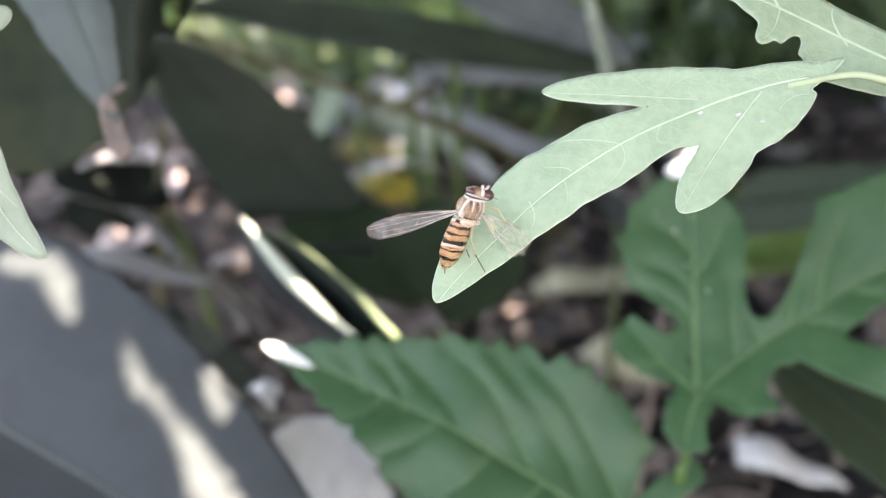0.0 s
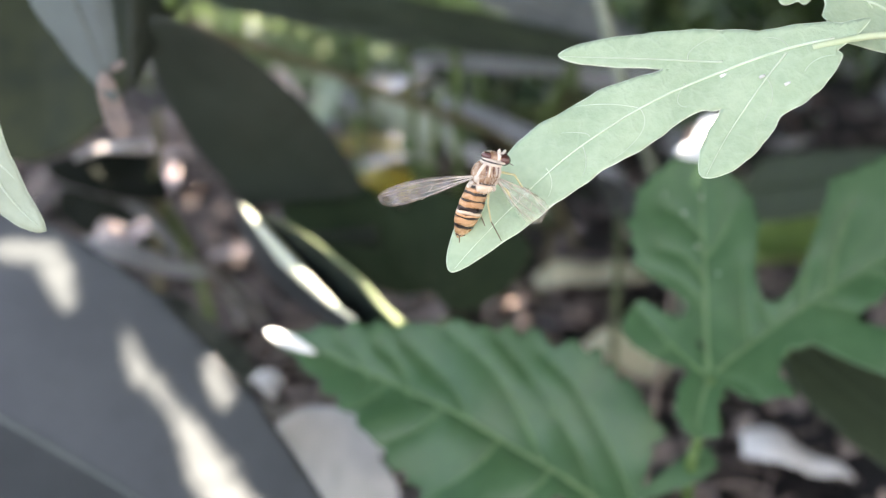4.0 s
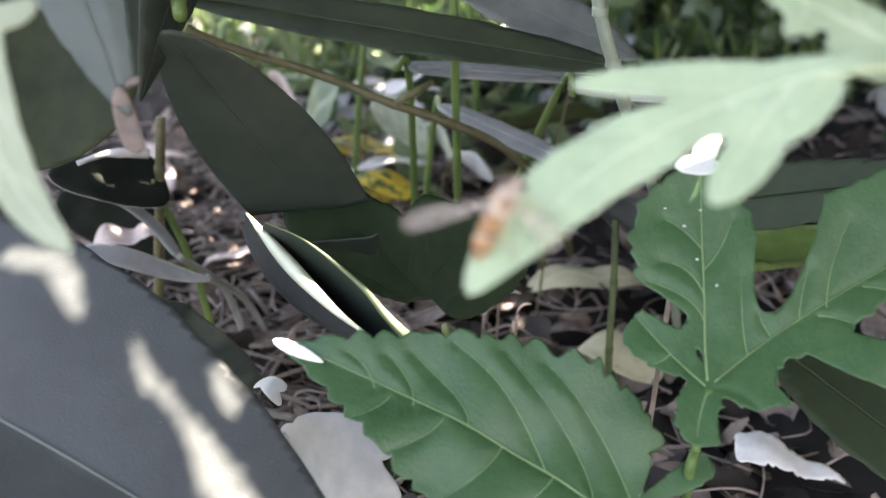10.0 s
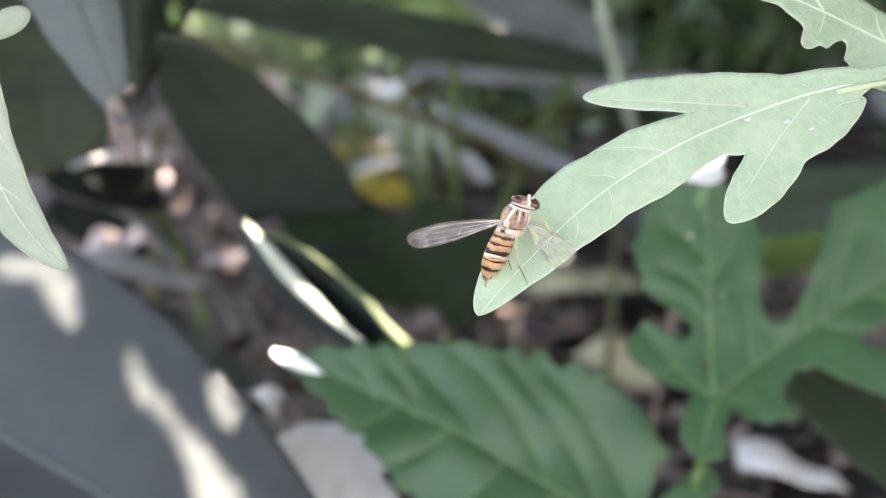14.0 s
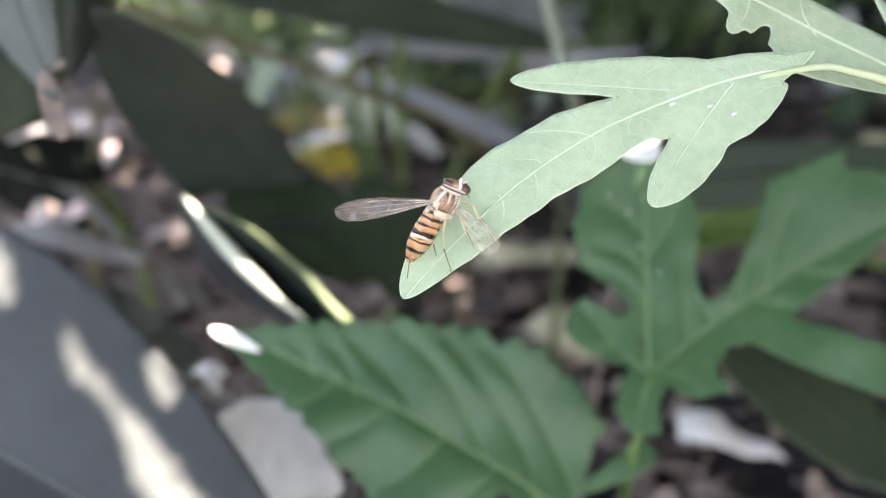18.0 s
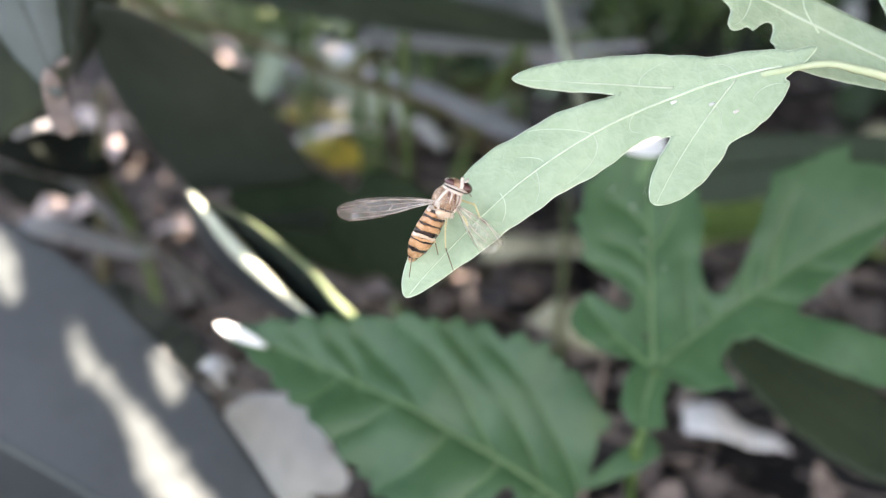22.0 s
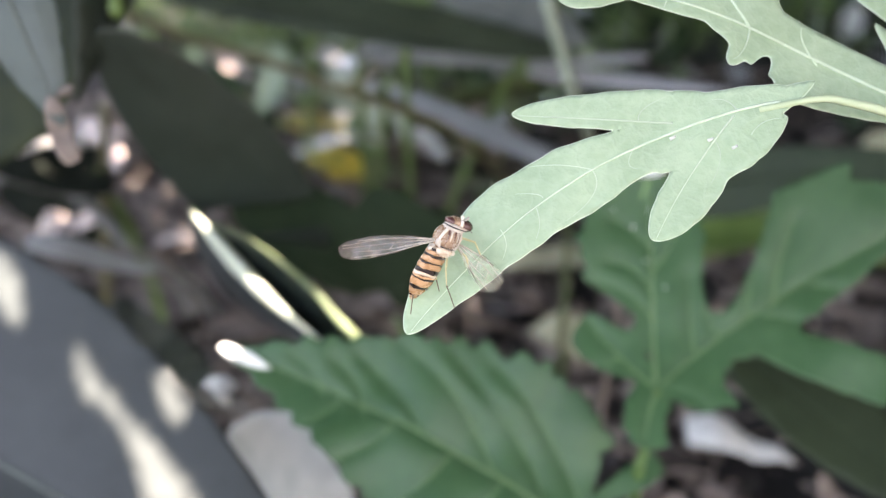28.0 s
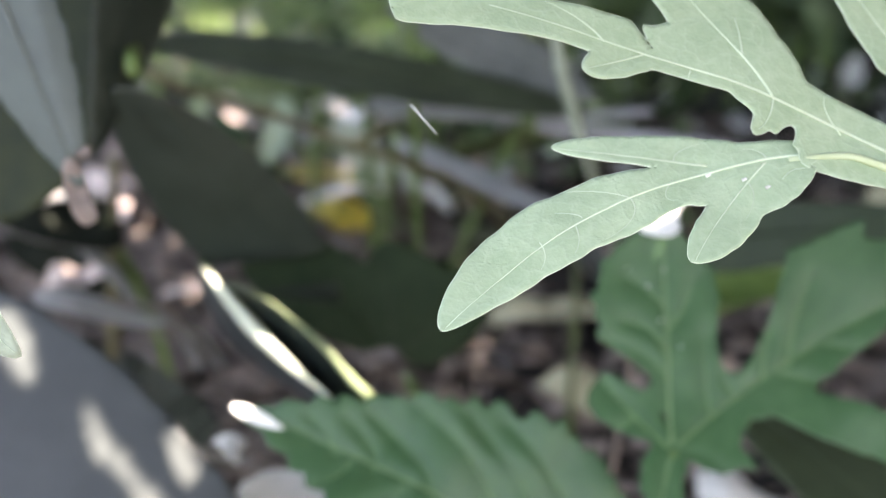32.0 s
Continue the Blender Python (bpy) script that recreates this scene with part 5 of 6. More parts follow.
flakes("low_weeds", "low fresh green weeds between dry leaves", "weeds", M_WEED, scatter(110, (-0.07, 0.42), (0.14, 0.74), 0.025), 0.024, 0.007, 50)
flakes("low_weeds", "low dark green weeds", "weeds", M_DEEP, scatter(380, (-0.08, 0.50), (0.56, 1.1), 0.030), 0.030, 0.008, 50)
flakes("low_weeds", "dull green weeds in shade", "weeds", M_WEED, scatter(560, (0.06, 0.75), (0.50, 1.5), 0.050), 0.045, 0.012, 60)
flakes("low_weeds", "pale grey-green weed leaves", "weeds", M_GREY, scatter(140, (-0.20, 0.48), (0.35, 0.85), 0.020), 0.024, 0.007, 40)
flakes("grass", "bright green grass beyond the leaves", "grass", M_GRASS, scatter(1100, (-0.30, 0.62), (0.30, 1.05), 0.01), 0.034, 0.0016, 45, blades=True)
flakes("low_weeds", "pale green seedlings among dry leaves", "weeds", M_WEED_PALE, scatter(260, (-0.13, 0.53), (0.14, 0.78), 0.028), 0.018, 0.005, 55)
flakes("grass", "short pale grass tufts in soft light", "grass", M_WEED_PALE, scatter(700, (-0.28, 0.64), (0.10, 1.0), 0.02), 0.022, 0.0022, 60, blades=True)
flakes("grass", "tall grass far beyond the leaves", "grass", M_GRASS, scatter(500, (-0.5, 1.0), (0.5, 1.6), 0.01), 0.07, 0.0024, 25, blades=True)

# single dry leaves that can be told apart
for i in range(46):
    x, y, _ = next(scatter(1, (-0.16, 0.26), (0.24, 0.55), 0.0))
    kind = (M_DRY, M_DRY, M_DRY_PALE, M_DRY_STRAW, M_DARK_DRY)[i % 5]
    label = ("curled brown dry leaf on the soil", "curled brown dry leaf on the soil", "bleached dry leaf on the soil", "straw-coloured dry leaf on the soil", "dark rotting leaf on the soil")[i % 5]
    m = pose(x, y, -0.006, rng.uniform(-25, 25), rng.uniform(-25, 25), rng.uniform(0, 360))
    size = rng.uniform(0.016, 0.032)
    leaf("dry_leaf", label, (m @ Vector((0, 0, 0)), m @ Vector((size, 0, 0)), m @ Vector((0, 0.01, 0))), simple((0, 0), (size, 0), size * rng.uniform(0.18, 0.32), rise=0.6, fall=0.7),
         kind, kind, cell=0.0018, thick=0.0004, rib=0.0003, group="dry leaves on the ground", arch=rng.uniform(-0.002, 0.006), fold=rng.uniform(-0.2, 0.4), wave=0.003, wave_size=80, seed=i)


# ---- silk ----
# Thickened white strand: the sun's glint is put into colour and width.
silk = thing("spider_silk", "short strand of spider silk, glint painted as white", "silk", pose(0, 0, 0))
part("strand", tube_mesh("strand", [(0.00071, 0.11782, 0.15259), (0.00215, 0.11512, 0.15162), (0.00329, 0.11261, 0.15103)], 0.00009, 0.00007, n=8, sides=6), M_WHITE_LIT, silk)

# ---- the hoverfly ----
M_ORANGE = surface("orange abdomen", (0.42, 0.205, 0.095), (0.60, 0.34, 0.19), 0.28, 1500, 0.15, 6000, spec=0.6)
# Pale tone puts white highlights into the colour, besides a real gloss.
M_SHINE_ORANGE = surface("orange with shine painted pale", (0.74, 0.50, 0.33), (0.86, 0.68, 0.54), 0.18, 1500, 0.15, 6000, spec=0.9, coat=0.6)
M_BLACK = surface("black band", (0.018, 0.012, 0.012), (0.03, 0.02, 0.02), 0.3, 1500, 0.15, 6000, spec=0.6)
M_BRONZE = surface("bronze thorax", (0.20, 0.105, 0.06), (0.50, 0.31, 0.20), 0.28, 1600, 0.3, 6000, spec=0.7)
M_HAIR = surface("pale dusted stripe", (0.60, 0.50, 0.42), (0.78, 0.70, 0.62), 0.45, 1800, 0.3, 6000)
M_EYE = surface("brown-red eye", (0.085, 0.030, 0.028), (0.13, 0.05, 0.045), 0.2, 4000, 0.3, 12000, coat=0.5)
M_LEG = surface("yellowish leg", (0.46, 0.40, 0.20), (0.60, 0.54, 0.32), 0.4, 1500)
M_FOOT = surface("dark leg", (0.10, 0.07, 0.04), (0.16, 0.11, 0.07), 0.4, 1500)
M_WINGVEIN = surface("wing vein", (0.30, 0.23, 0.18), (0.70, 0.62, 0.54), 0.3, 900)


def membrane(name, colour, thin, dense):
    """Clear wing skin, smoky in patches."""
    mat = bpy.data.materials.new(name)
    mat.use_nodes = True
    n, l = mat.node_tree.nodes, mat.node_tree.links
    bsdf = n["Principled BSDF"]
    bsdf.inputs["Base Color"].default_value = (*colour, 1)
    bsdf.inputs["Roughness"].default_value = 0.16
    bsdf.inputs["Specular IOR Level"].default_value = 1.0
    smoke, veil = n.new("ShaderNodeTexNoise"), n.new("ShaderNodeMapRange")
    smoke.inputs["Scale"].default_value = 1100.0
    veil.inputs["From Min"].default_value, veil.inputs["From Max"].default_value = 0.38, 0.66
    veil.inputs["To Min"].default_value, veil.inputs["To Max"].default_value = thin, dense
    l.new(n.new("ShaderNodeTexCoord").outputs["Object"], smoke.inputs["Vector"])
    l.new(smoke.outputs["Fac"], veil.inputs["Value"])
    l.new(veil.outputs["Result"], bsdf.inputs["Alpha"])
    return mat


M_WING = membrane("smoky wing", (0.22, 0.17, 0.14), 0.22, 0.62)
M_WING_CLEAR = membrane("clear wing", (0.42, 0.40, 0.30), 0.05, 0.30)


def ball(centre, radii, m=None, n=12):
    verts, faces = [], []
    for i in range(n + 1):
        t = math.pi * i / n
        for j in range(2 * n):
            a = math.pi * j / n
            p = Vector((radii[0] * math.sin(t) * math.cos(a), radii[1] * math.cos(t), radii[2] * math.sin(t) * math.sin(a)))
            verts.append(Vector(centre) + (m @ p if m else p))
    k = 2 * n
    for i in range(n):
        for j in range(k):
            faces.append((i * k + j, i * k + (j + 1) % k, (i + 1) * k + (j + 1) % k, (i + 1) * k + j))
    return verts, faces


# the fly's own space: y ahead, x to its right, z up from its back
HEAD, TAIL, RIGHT = Vector((0.00730, 0.09040, 0.14356)), Vector((0.00389, 0.08792, 0.13573)), Vector((0.00841, 0.09145, 0.13900))
ahead = (HEAD - TAIL).normalized()
heart = Vector((0.00595, 0.08976, 0.14169))
right = (RIGHT - heart)
right = (right - ahead * right.dot(ahead)).normalized()
FLY_POSE = Matrix((right, ahead, right.cross(ahead))).transposed().to_4x4()
FLY_POSE.translation = heart

INTO = FLY_POSE.inverted()
fly = thing("hoverfly", "orange and black banded hoverfly with clear wings", "fly", FLY_POSE)
mm = 0.00114


def abdomen_ring(s, grow=1.0):
    """A ring of the abdomen, s from the waist (0) to the tip (1)."""
    y = -0.62 * mm - s * 5.15 * mm
    half = 1.15 * mm * (0.78 + 0.22 * math.sin(min(s / 0.40, 1) * math.pi / 2)) * (1 - max(0, (s - 0.50) / 0.50) ** 2.0 * 0.86) * grow
    lift = -0.35 * mm - 0.25 * mm * s - 1.0 * mm * s * s
    drift = 0.55 * mm * s - 0.2 * mm * math.sin(s * math.pi)
    return [Vector((drift + half * math.cos(a), y, lift + half * 0.62 * math.sin(a))) for a in (2 * math.pi * k / 20 for k in range(20))]


def band(name, s0, s1, material, grow=1.0, label=""):
    n = 5
    verts, faces = [], []
    for i in range(n):
        f = i / (n - 1)
        swell = grow * (1 + 0.035 * math.sin(f * math.pi))
        ring = abdomen_ring(s0 + (s1 - s0) * f, swell)
        verts += [p + Vector((0, 0.05 * mm * math.sin(k * 0.94 + s0 * 31) + 0.03 * mm * math.sin(k * 2.2 + s0 * 17), 0)) for k, p in enumerate(ring)]
    for i in range(n - 1):
        for k in range(20):
            faces.append((i * 20 + k, i * 20 + (k + 1) % 20, (i + 1) * 20 + (k + 1) % 20, (i + 1) * 20 + k))
    faces += [tuple(range(20)), tuple((n - 1) * 20 + k for k in range(20))]
    part(name, mesh(name, verts, faces), material, fly, label)


for s0, s1, material, label in ((0.0, 0.06, M_HAIR, "pale waist"), (0.06, 0.10, M_BLACK, "thin black band"), (0.10, 0.16, M_ORANGE, "orange band"), (0.16, 0.20, M_BLACK, "black band"), (0.20, 0.29, M_ORANGE, "orange band"),
                                (0.29, 0.315, M_BLACK, "thin black band"), (0.315, 0.41, M_ORANGE, "orange band"), (0.41, 0.475, M_BLACK, "broad black band"), (0.475, 0.535, M_SHINE_ORANGE, "orange band, its shine painted pale"), (0.535, 0.575, M_ORANGE, "orange band"),
                                (0.575, 0.60, M_BLACK, "thin black band"), (0.60, 0.725, M_ORANGE, "orange band"), (0.725, 0.775, M_BLACK, "black band"), (0.775, 0.90, M_ORANGE, "orange band"), (0.90, 0.92, M_EYE, "dark red band"), (0.92, 0.96, M_ORANGE, "orange band"),
                                (0.96, 1.0, M_SHINE_ORANGE, "pale abdomen tip")):
    band("abdomen_band", s0, s1, material, 1.0, label)
part("thorax", mesh("thorax", *ball((0, 0.15 * mm, 0), (1.16 * mm, 1.18 * mm, 1.0 * mm), n=14)), M_BRONZE, fly, "bronze thorax")
part("scutellum", mesh("scutellum", *ball((0, -0.90 * mm, 0.40 * mm), (0.84 * mm, 0.42 * mm, 0.40 * mm))), M_SHINE_ORANGE, fly, "honey-coloured plate behind the thorax")
for x in (-1, 1):
    part("side_stripe", tube_mesh("side_stripe", [(x * 0.70 * mm, 1.0 * mm, 0.55 * mm), (x * 0.98 * mm, 0.45 * mm, 0.50 * mm), (x * 1.0 * mm, -0.10 * mm, 0.42 * mm), (x * 0.80 * mm, -0.62 * mm, 0.52 * mm)], 0.15 * mm, 0.11 * mm, n=14, sides=8, bumpy=0.5), M_HAIR, fly, "pale dusted stripe")
    part("back_stripe", tube_mesh("back_stripe", [(x * 0.26 * mm, 1.10 * mm, 0.66 * mm), (x * 0.36 * mm, 0.60 * mm, 0.90 * mm), (x * 0.34 * mm, 0.10 * mm, 0.93 * mm)], 0.10 * mm, 0.05 * mm, n=12, sides=8, bumpy=0.5), M_HAIR, fly, "pale dusted stripe")
    part("wing_root", mesh("wing_root", *ball((x * 0.95 * mm, -0.25 * mm, 0.38 * mm), (0.28 * mm, 0.34 * mm, 0.22 * mm), n=8)), M_HAIR, fly, "pale wing joint")
for x in (-0.58, 0.0, 0.58):
    part("dark_stripe", mesh("dark_stripe", *ball((x * mm, 0.30 * mm, (0.86 if x == 0 else 0.72) * mm), (0.06 * mm, 0.66 * mm, 0.16 * mm), n=8)), M_EYE, fly, "dark stripe")
part("seam", mesh("seam", *ball((0, -0.55 * mm, 0.42 * mm), (0.92 * mm, 0.09 * mm, 0.52 * mm), n=8)), M_BLACK, fly, "dark seam")
part("collar", mesh("collar", *ball((0.22 * mm, 1.06 * mm, 0.12 * mm), (1.0 * mm, 0.26 * mm, 0.84 * mm))), M_HAIR, fly, "pale collar")
part("neck_band", mesh("neck_band", *ball((0.28 * mm, 1.22 * mm, 0.16 * mm), (1.04 * mm, 0.12 * mm, 0.90 * mm))), M_BLACK, fly, "black band")
part("eye_rim", mesh("eye_rim", *ball((0.46 * mm, 1.34 * mm, 0.16 * mm), (1.12 * mm, 0.17 * mm, 0.94 * mm), n=14)), M_HAIR, fly, "white rim behind the eyes")
part("head", mesh("head", *ball((0.52 * mm, 1.58 * mm, 0.0), (0.98 * mm, 0.46 * mm, 0.86 * mm), n=14)), M_BRONZE, fly, "bronze face with a pale sheen")
for x, y, z, a, b, c, n in ((-0.20, 1.58, -0.06, 0.46, 0.32, 0.58, 16), (1.00, 1.56, 0.24, 0.74, 0.52, 0.84, 18)):
    part("eye", mesh("eye", *ball((x * mm, y * mm, z * mm), (a * mm, b * mm, c * mm), n=n)), M_EYE, fly, "large brown-red eye")
part("brow", mesh("brow", *ball((0.30 * mm, 1.66 * mm, 0.72 * mm), (0.14 * mm, 0.34 * mm, 0.26 * mm), n=8)), M_HAIR, fly, "pale wedge between the eyes")
for x in (-0.14, 0.14):
    part("antenna", tube_mesh("antenna", [((0.5 + x) * mm, 1.92 * mm, 0.45 * mm), ((0.55 + x * 1.6) * mm, 2.14 * mm, 0.60 * mm), ((0.6 + x * 2.4) * mm, 2.28 * mm, 0.50 * mm)], 0.10 * mm, 0.13 * mm, n=6, sides=6), M_HAIR, fly, "short pale antenna")
for x in (-1, 1):
    knob = part("haltere", mesh("haltere", *ball((x * 1.28 * mm, -0.95 * mm, 0.05 * mm), (0.2 * mm, 0.2 * mm, 0.2 * mm), n=6)), M_HAIR, fly, "white balancing knob")
    part("stem", tube_mesh("haltere_stem", [(x * 0.8 * mm, -0.75 * mm, 0), (x * 1.28 * mm, -0.95 * mm, 0.05 * mm)], 0.06 * mm, 0.05 * mm, n=3, sides=5), M_HAIR, knob)


def fuzz(name, centre, radii, count, length, label):
    """Short pale hairs that stand on a rounded part of the fly."""
    hairs = random.Random(count)
    verts, faces = [], []
    for _ in range(count):
        way = Vector((hairs.gauss(0, 1), hairs.gauss(0, 1), abs(hairs.gauss(0, 1)))).normalized()
        p = Vector((centre[i] + way[i] * radii[i] for i in range(3)))
        tip = p + (way + Vector((hairs.uniform(-0.5, 0.5), hairs.uniform(-0.9, 0.1), 0.2))).normalized() * length * hairs.uniform(0.6, 1.2)
        a = way.orthogonal().normalized() * 0.000016
        b = way.cross(a)
        o = len(verts)
        verts += [p + a, p - a * 0.5 + b * 0.87, p - a * 0.5 - b * 0.87, tip]
        faces += [(o, o + 1, o + 3), (o + 1, o + 2, o + 3), (o + 2, o, o + 3)]
    part(name, mesh(name, verts, faces, False), M_HAIR, fly, label)


fuzz("fuzz", (0, 0.15 * mm, 0), (1.14 * mm, 1.16 * mm, 0.98 * mm), 420, 0.30 * mm, "fine pale hairs on the thorax")
fuzz("fuzz", (0, -0.90 * mm, 0.40 * mm), (0.82 * mm, 0.40 * mm, 0.38 * mm), 120, 0.28 * mm, "fine pale hairs behind the thorax")


def wing(root, tip, side, half, skin):
    """A wing: its clear blade and its dark veins, over its own plane."""
    m, length = stand((root, tip, side))
    ob = new("wing")
    ob.parent, ob.matrix_basis = fly, m
    shape = [lobe((0, 0), (length, 0), half, 0.95, 0.34, way=(length * 0.5, length * 0.03), skew=0.55)]
    form = Form(length, arch=0.0003, wave=0.00022, wave_size=650)
    part("membrane", mesh("membrane", *blade(shape, form, 0.00016, 0.000012)), skin, ob, "clear smoky membrane")
    part("front_edge", tube_mesh("front_edge", [(x * length, (0.52 * math.sin(min(x, 0.8) * 2.0) * 0.95 if x < 0.97 else 0.35) * half, 0.0001) for x in (0.0, 0.2, 0.4, 0.6, 0.8)], 0.000055, 0.000025, n=18, sides=5), M_WINGVEIN, ob, "brown thickened front edge")
    for a, b, c in ((0.42, 0.50, 0.22), (0.15, 0.12, 0.05), (-0.05, -0.30, -0.28), (-0.12, -0.55, -0.72)):
        xs = np.linspace(0.03, 0.97 if a > 0 else 0.86, 16)
        ys = np.interp(xs, [0, 0.5, 1], [a * 0.15, b, c]) * half
        zs = form.height(xs * length, ys)
        part("vein", tube_mesh("vein", np.column_stack([xs * length, ys, zs]), 0.000045, 0.000022, n=16, sides=5, smooth_path=False), M_WINGVEIN, ob)
    for x0, y0, x1, y1 in ((0.45, 0.12, 0.5, -0.28), (0.68, 0.08, 0.72, -0.30)):
        part("vein", tube_mesh("vein", [(x0 * length, y0 * half, 0.0003), (x1 * length, y1 * half, 0.0003)], 0.00003, 0.00003, n=3, sides=5), M_WINGVEIN, ob)
    return ob, m


left_wing, LEFT_POSE = wing((-0.85 * mm, 0.0, 0.35 * mm), INTO @ Vector((-0.00371, 0.08912, 0.14109)), INTO @ Vector((0.00101, 0.09139, 0.14498)), 1.12 * mm, M_WING)
right_wing, RIGHT_POSE = wing((0.85 * mm, 0.0, 0.35 * mm), INTO @ Vector((0.01107, 0.08898, 0.13719)), INTO @ Vector((0.01317, 0.09222, 0.14214)), 1.5 * mm, M_WING_CLEAR)


def leg(points):
    pts = [INTO @ Vector(p) for p in points]
    ob = part("leg", tube_mesh("leg", pts[:2], 0.00013, 0.00010, n=6, sides=6), M_LEG, fly, "thin yellowish leg")
    part("shin", tube_mesh("shin", pts[1:3], 0.00009, 0.00007, n=6, sides=6), M_LEG, ob)
    part("foot", tube_mesh("foot", pts[2:], 0.00006, 0.00004, n=6, sides=6), M_FOOT, ob, "dark thin foot")


leg([(0.00620, 0.09022, 0.14016), (0.00596, 0.08844, 0.13947), (0.00604, 0.08845, 0.13768), (0.00684, 0.08892, 0.13502)])
leg([(0.00683, 0.09048, 0.14073), (0.00780, 0.08909, 0.14027), (0.00816, 0.08932, 0.13896), (0.00902, 0.09027, 0.13684)])
leg([(0.00713, 0.09054, 0.14157), (0.00864, 0.08963, 0.14144), (0.00921, 0.08978, 0.14000), (0.01056, 0.09126, 0.13816)])
leg([(0.00505, 0.09044, 0.13958), (0.00367, 0.08968, 0.13882), (0.00303, 0.08929, 0.13663), (0.00276, 0.08901, 0.13435)])
leg([(0.00543, 0.09089, 0.14053), (0.00494, 0.09159, 0.13897), (0.00518, 0.09037, 0.13721), (0.00545, 0.09019, 0.13608)])
leg([(0.00663, 0.09106, 0.14190), (0.00758, 0.09119, 0.14224), (0.00814, 0.09166, 0.14188), (0.00864, 0.09375, 0.14040)])

# ---- sun flecks ----
def streak(points):
    """A run of sun flecks that widens and narrows between the given places."""
    run = []
    for (p, r), (q, t) in zip(points, points[1:]):
        run += [(tuple(Vector(p).lerp(Vector(q), f / 4)), r + (t - r) * f / 4) for f in range(4)]
    return run + [points[-1]]


FLECKS = streak([((-0.08447, 0.18209, 0.09027), 0.0013), ((-0.08002, 0.18107, 0.08980), 0.0016), ((-0.07602, 0.17996, 0.08925), 0.0017), ((-0.07323, 0.17746, 0.08784), 0.0017), ((-0.07087, 0.17394, 0.08581), 0.0015), ((-0.06817, 0.16967, 0.08334), 0.0006)])
FLECKS += streak([((-0.05776, 0.16501, 0.08087), 0.0001), ((-0.05578, 0.16228, 0.07930), 0.0006), ((-0.05367, 0.15930, 0.07758), 0.0010), ((-0.05073, 0.15703, 0.07631), 0.0007), ((-0.04738, 0.15395, 0.07457), 0.0004), ((-0.04451, 0.15094, 0.07286), 0.0007), ((-0.04186, 0.14782, 0.07108), 0.0013), ((-0.03983, 0.14462, 0.06922), 0.0020), ((-0.03662, 0.14087, 0.06708), 0.0023), ((-0.03221, 0.13581, 0.06419), 0.0024)])
FLECKS += streak([((-0.04189, 0.16015, 0.07844), 0.0003), ((-0.03992, 0.15768, 0.07702), 0.0009), ((-0.03833, 0.15478, 0.07534), 0.0010), ((-0.03730, 0.15298, 0.07429), 0.0004)])
FLECKS += streak([((-0.03960, 0.19850, 0.09360), 0.0008), ((-0.03592, 0.19448, 0.09068), 0.0011), ((-0.03055, 0.18943, 0.08692), 0.0009), ((-0.02508, 0.18366, 0.08397), 0.0006), ((-0.02001, 0.17909, 0.08121), 0.0004), ((-0.01361, 0.17125, 0.08082), 0.0001)])
FLECKS += streak([((-0.01450, 0.18132, 0.08560), 0.0002), ((-0.01297, 0.18039, 0.08360), 0.0006), ((-0.01068, 0.17741, 0.08195), 0.0007), ((-0.00710, 0.17322, 0.08005), 0.0006)])
FLECKS += [
    ((-0.13158, 0.45946, 0.00904), 0.0014), ((-0.03680, 0.59850, 0.00544), 0.0020), ((-0.02585, 0.44501, 0.01208), 0.0014), ((-0.05610, 0.51670, -0.00376), 0.0012), ((-0.09952, 0.58919, 0.00342), 0.0016),
    ((-0.03043, 0.15971, 0.08635), 0.0015), ((-0.02882, 0.15934, 0.08575), 0.0014),
    ((-0.0939, 0.2733, 0.0813), 0.0018), ((-0.0917, 0.2738, 0.0813), 0.0020), ((-0.0895, 0.2744, 0.0812), 0.0022), ((-0.0861, 0.2764, 0.0806), 0.0024), ((-0.0832, 0.2782, 0.0796), 0.0024), ((-0.11553, 0.44571, 0.02229), 0.0027), ((-0.11279, 0.45140, 0.01071), 0.0027), ((-0.12316, 0.43880, 0.00726), 0.0023), ((-0.08277, 0.38119, 0.00167), 0.0027), ((-0.09843, 0.41402, 0.00125), 0.0018),
    ((-0.10778, 0.30872, 0.03799), 0.0007), ((-0.09672, 0.31103, 0.04234), 0.0005), ((-0.07811, 0.36127, 0.00764), 0.0010), ((-0.03621, 0.18792, 0.05878), 0.0016), ((-0.12323, 0.37616, 0.03860), 0.0014), ((-0.11549, 0.42318, 0.02117), 0.0014), ((0.02555, 0.34647, -0.00204), 0.0018), ((0.02624, 0.32493, -0.00100), 0.0014),
    ((0.05239, 0.36980, 0.00083), 0.0014), ((-0.02092, 0.43363, 0.01995), 0.0008), ((-0.03898, 0.47586, 0.01604), 0.0008), ((-0.09226, 0.58461, 0.01316), 0.0030), ((-0.02501, 0.52718, 0.00796), 0.0016), ((-0.08489, 0.69154, 0.00635), 0.0060), ((-0.13563, 0.74603, 0.00516), 0.0090), ((-0.16217, 0.77940, 0.00592), 0.0080), ((-0.10720, 0.74603, 0.00516), 0.0060),
    ((-0.05847, 0.74603, 0.00516), 0.0040), ((0.01320, 0.50441, 0.00632), 0.0016),
    ((0.0190, 0.2685, 0.0396), 0.0008), ((0.0236, 0.2706, 0.0341), 0.0006),
    ((0.04459, 0.17098, 0.11755), 0.0014), ((0.04708, 0.17396, 0.11900), 0.0014), ((0.04273, 0.17019, 0.11680), 0.0010),
]
overhead(FLECKS)


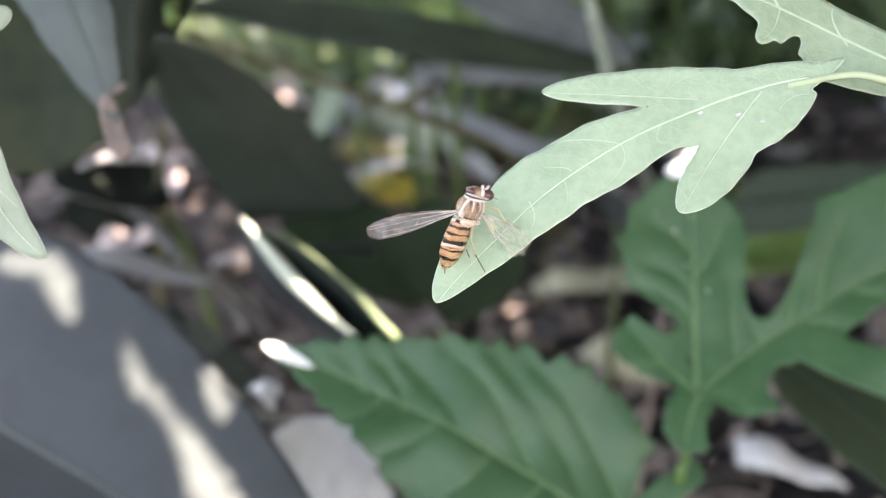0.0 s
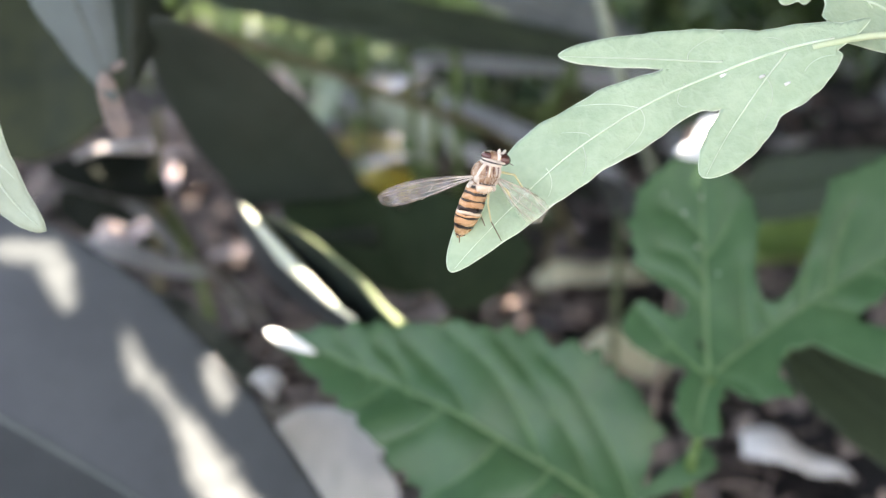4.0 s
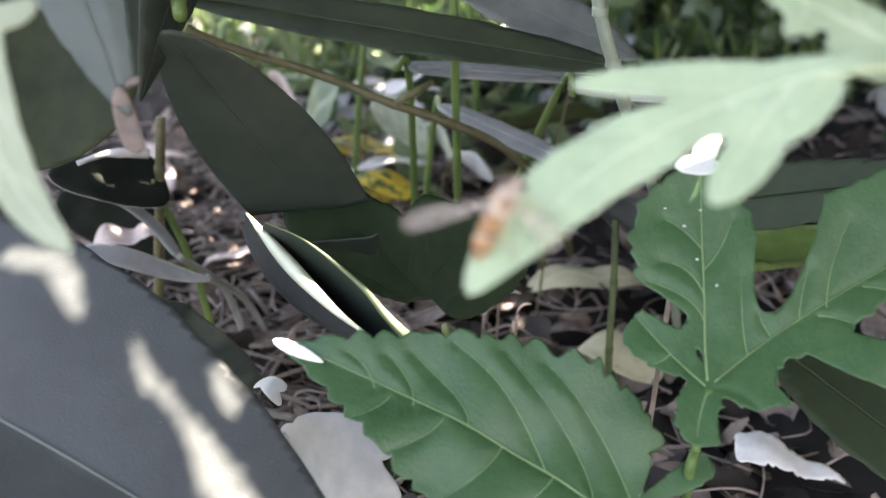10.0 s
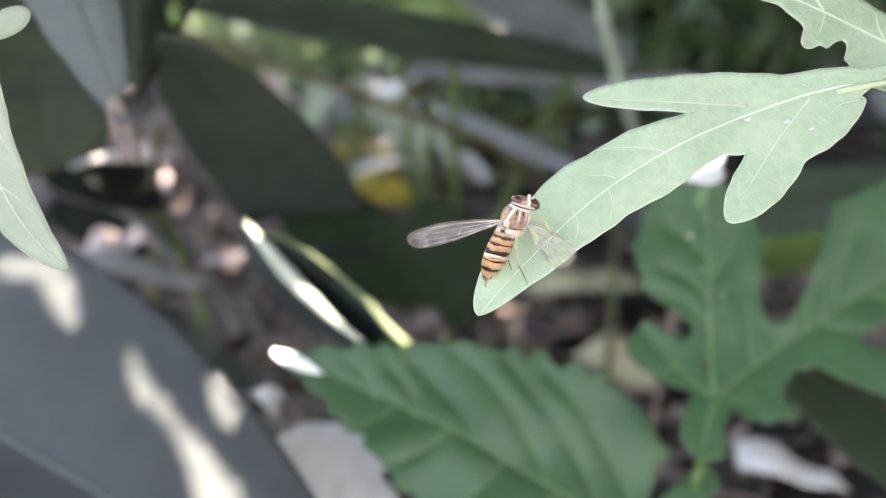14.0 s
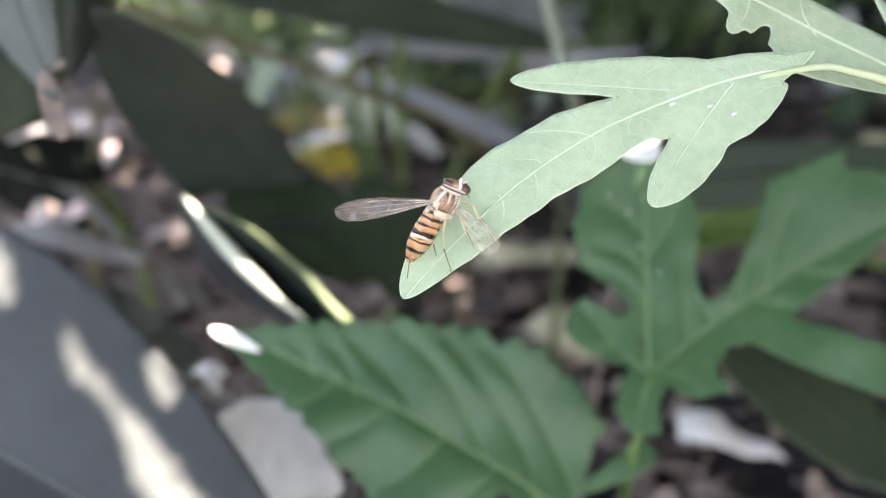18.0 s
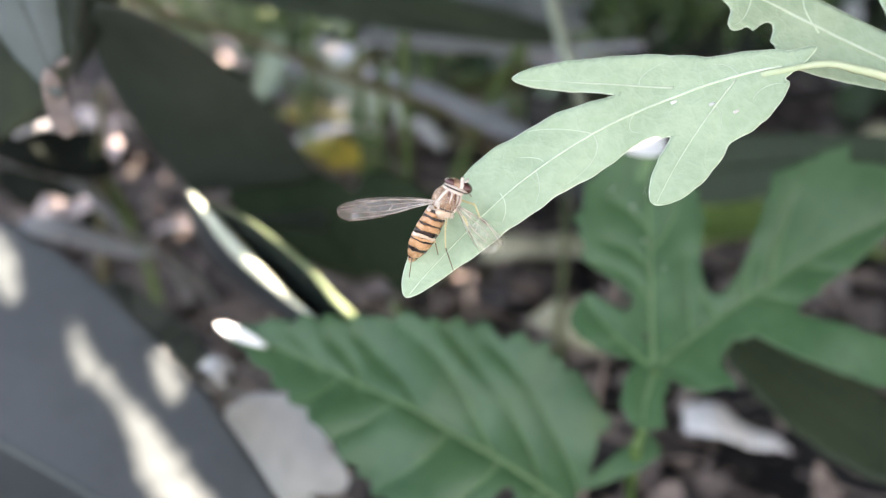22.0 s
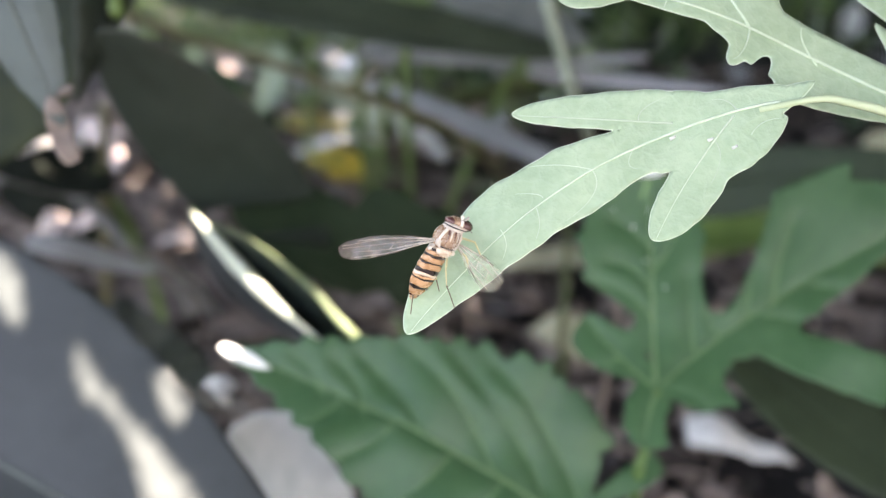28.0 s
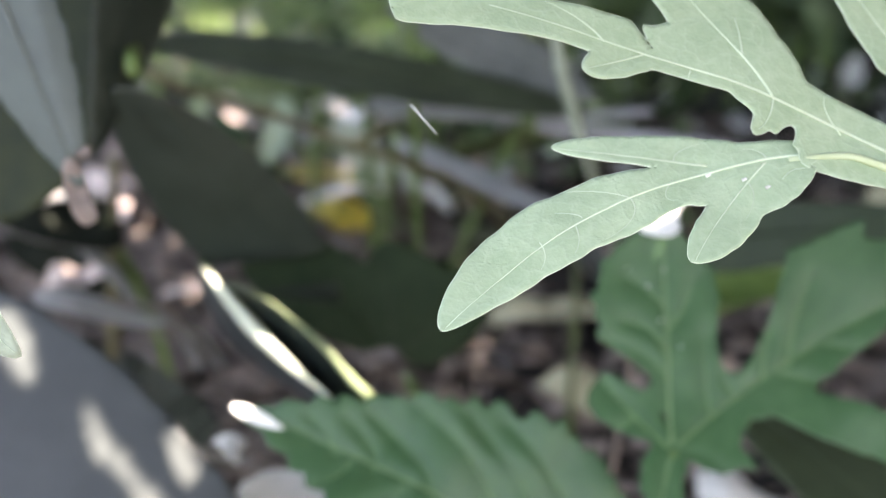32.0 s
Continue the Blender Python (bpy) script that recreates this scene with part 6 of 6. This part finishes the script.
# ---- what moves ----
def about(p, turn, shift):
    """A move that turns about p by a turn vector and then shifts."""
    v = Vector(turn)
    spin = Matrix.Rotation(v.length, 4, v) if v.length > 1e-9 else Matrix()
    return Matrix.Translation(Vector(p) + Vector(shift)) @ spin @ Matrix.Translation(-Vector(p))


def motions():
    walk(focus_mark, FOCUS)
    rest, _ = stand(FLY_SPOT)
    hinge = rest.translation
    still = ((0, 0, 0), (0, 0, 0))
    spring = [(0.0, *still), (31.40, *still), (31.50, (-0.091, 0.066, 0.001), (0.0002, 0.0034, -0.0006)), (31.60, (-0.214, 0.116, 0.060), (0.0024, 0.0054, 0.0003)),
              (31.70, (-0.150, 0.098, 0.020), (0.0018, 0.0048, -0.0004)), (31.80, (-0.252, 0.110, 0.028), (0.0025, 0.0047, 0.0005)), (31.90, (-0.254, 0.113, 0.029), (0.0022, 0.0048, 0.0003)), (32.0, (-0.255, 0.117, 0.030), (0.0019, 0.0048, 0.0000))]
    walk(fly_leaf, [(t, about(hinge, w, s) @ rest) for t, w, s in spring])
    early = Matrix.Translation(Vector((0.00627, 0.08956, 0.14371)) - Vector((0.00674, 0.08963, 0.14385))) 
    tilted = early @ FLY_POSE @ pose(0, 0, 0, 0, 0, 9)
    away = [(0.0, tilted), (13.5, tilted), (15.5, FLY_POSE), (31.40, FLY_POSE)]
    for t, p, roll in ((31.50, (0.00431, 0.09135, 0.14542), 20), (31.60, (0.02285, 0.09081, 0.16058), 45), (31.70, (0.04260, 0.09279, 0.17415), 60), (32.0, (0.11475, 0.11621, 0.23275), 60)):
        m = FLY_POSE @ pose(0, 0, 0, 0, 0, -roll)
        m.translation = Vector(p)
        away.append((t, m))
    drift = Matrix.Translation((-0.03, 0.01, 0.07))
    walk(silk, [(0.0, drift), (31.2, drift), (31.55, Matrix()), (32.0, Matrix())])
    walk(fly, away)
    for ob, m, sign in ((left_wing, LEFT_POSE, 1), (right_wing, RIGHT_POSE, -1)):
        beat = [(0.0, m), (31.40, m)]
        for i in range(1, 13):
            beat.append((31.40 + i * 0.05, m @ pose(0, 0, 0, 42 * sign if i % 2 else -32 * sign)))
        walk(ob, beat)


motions()
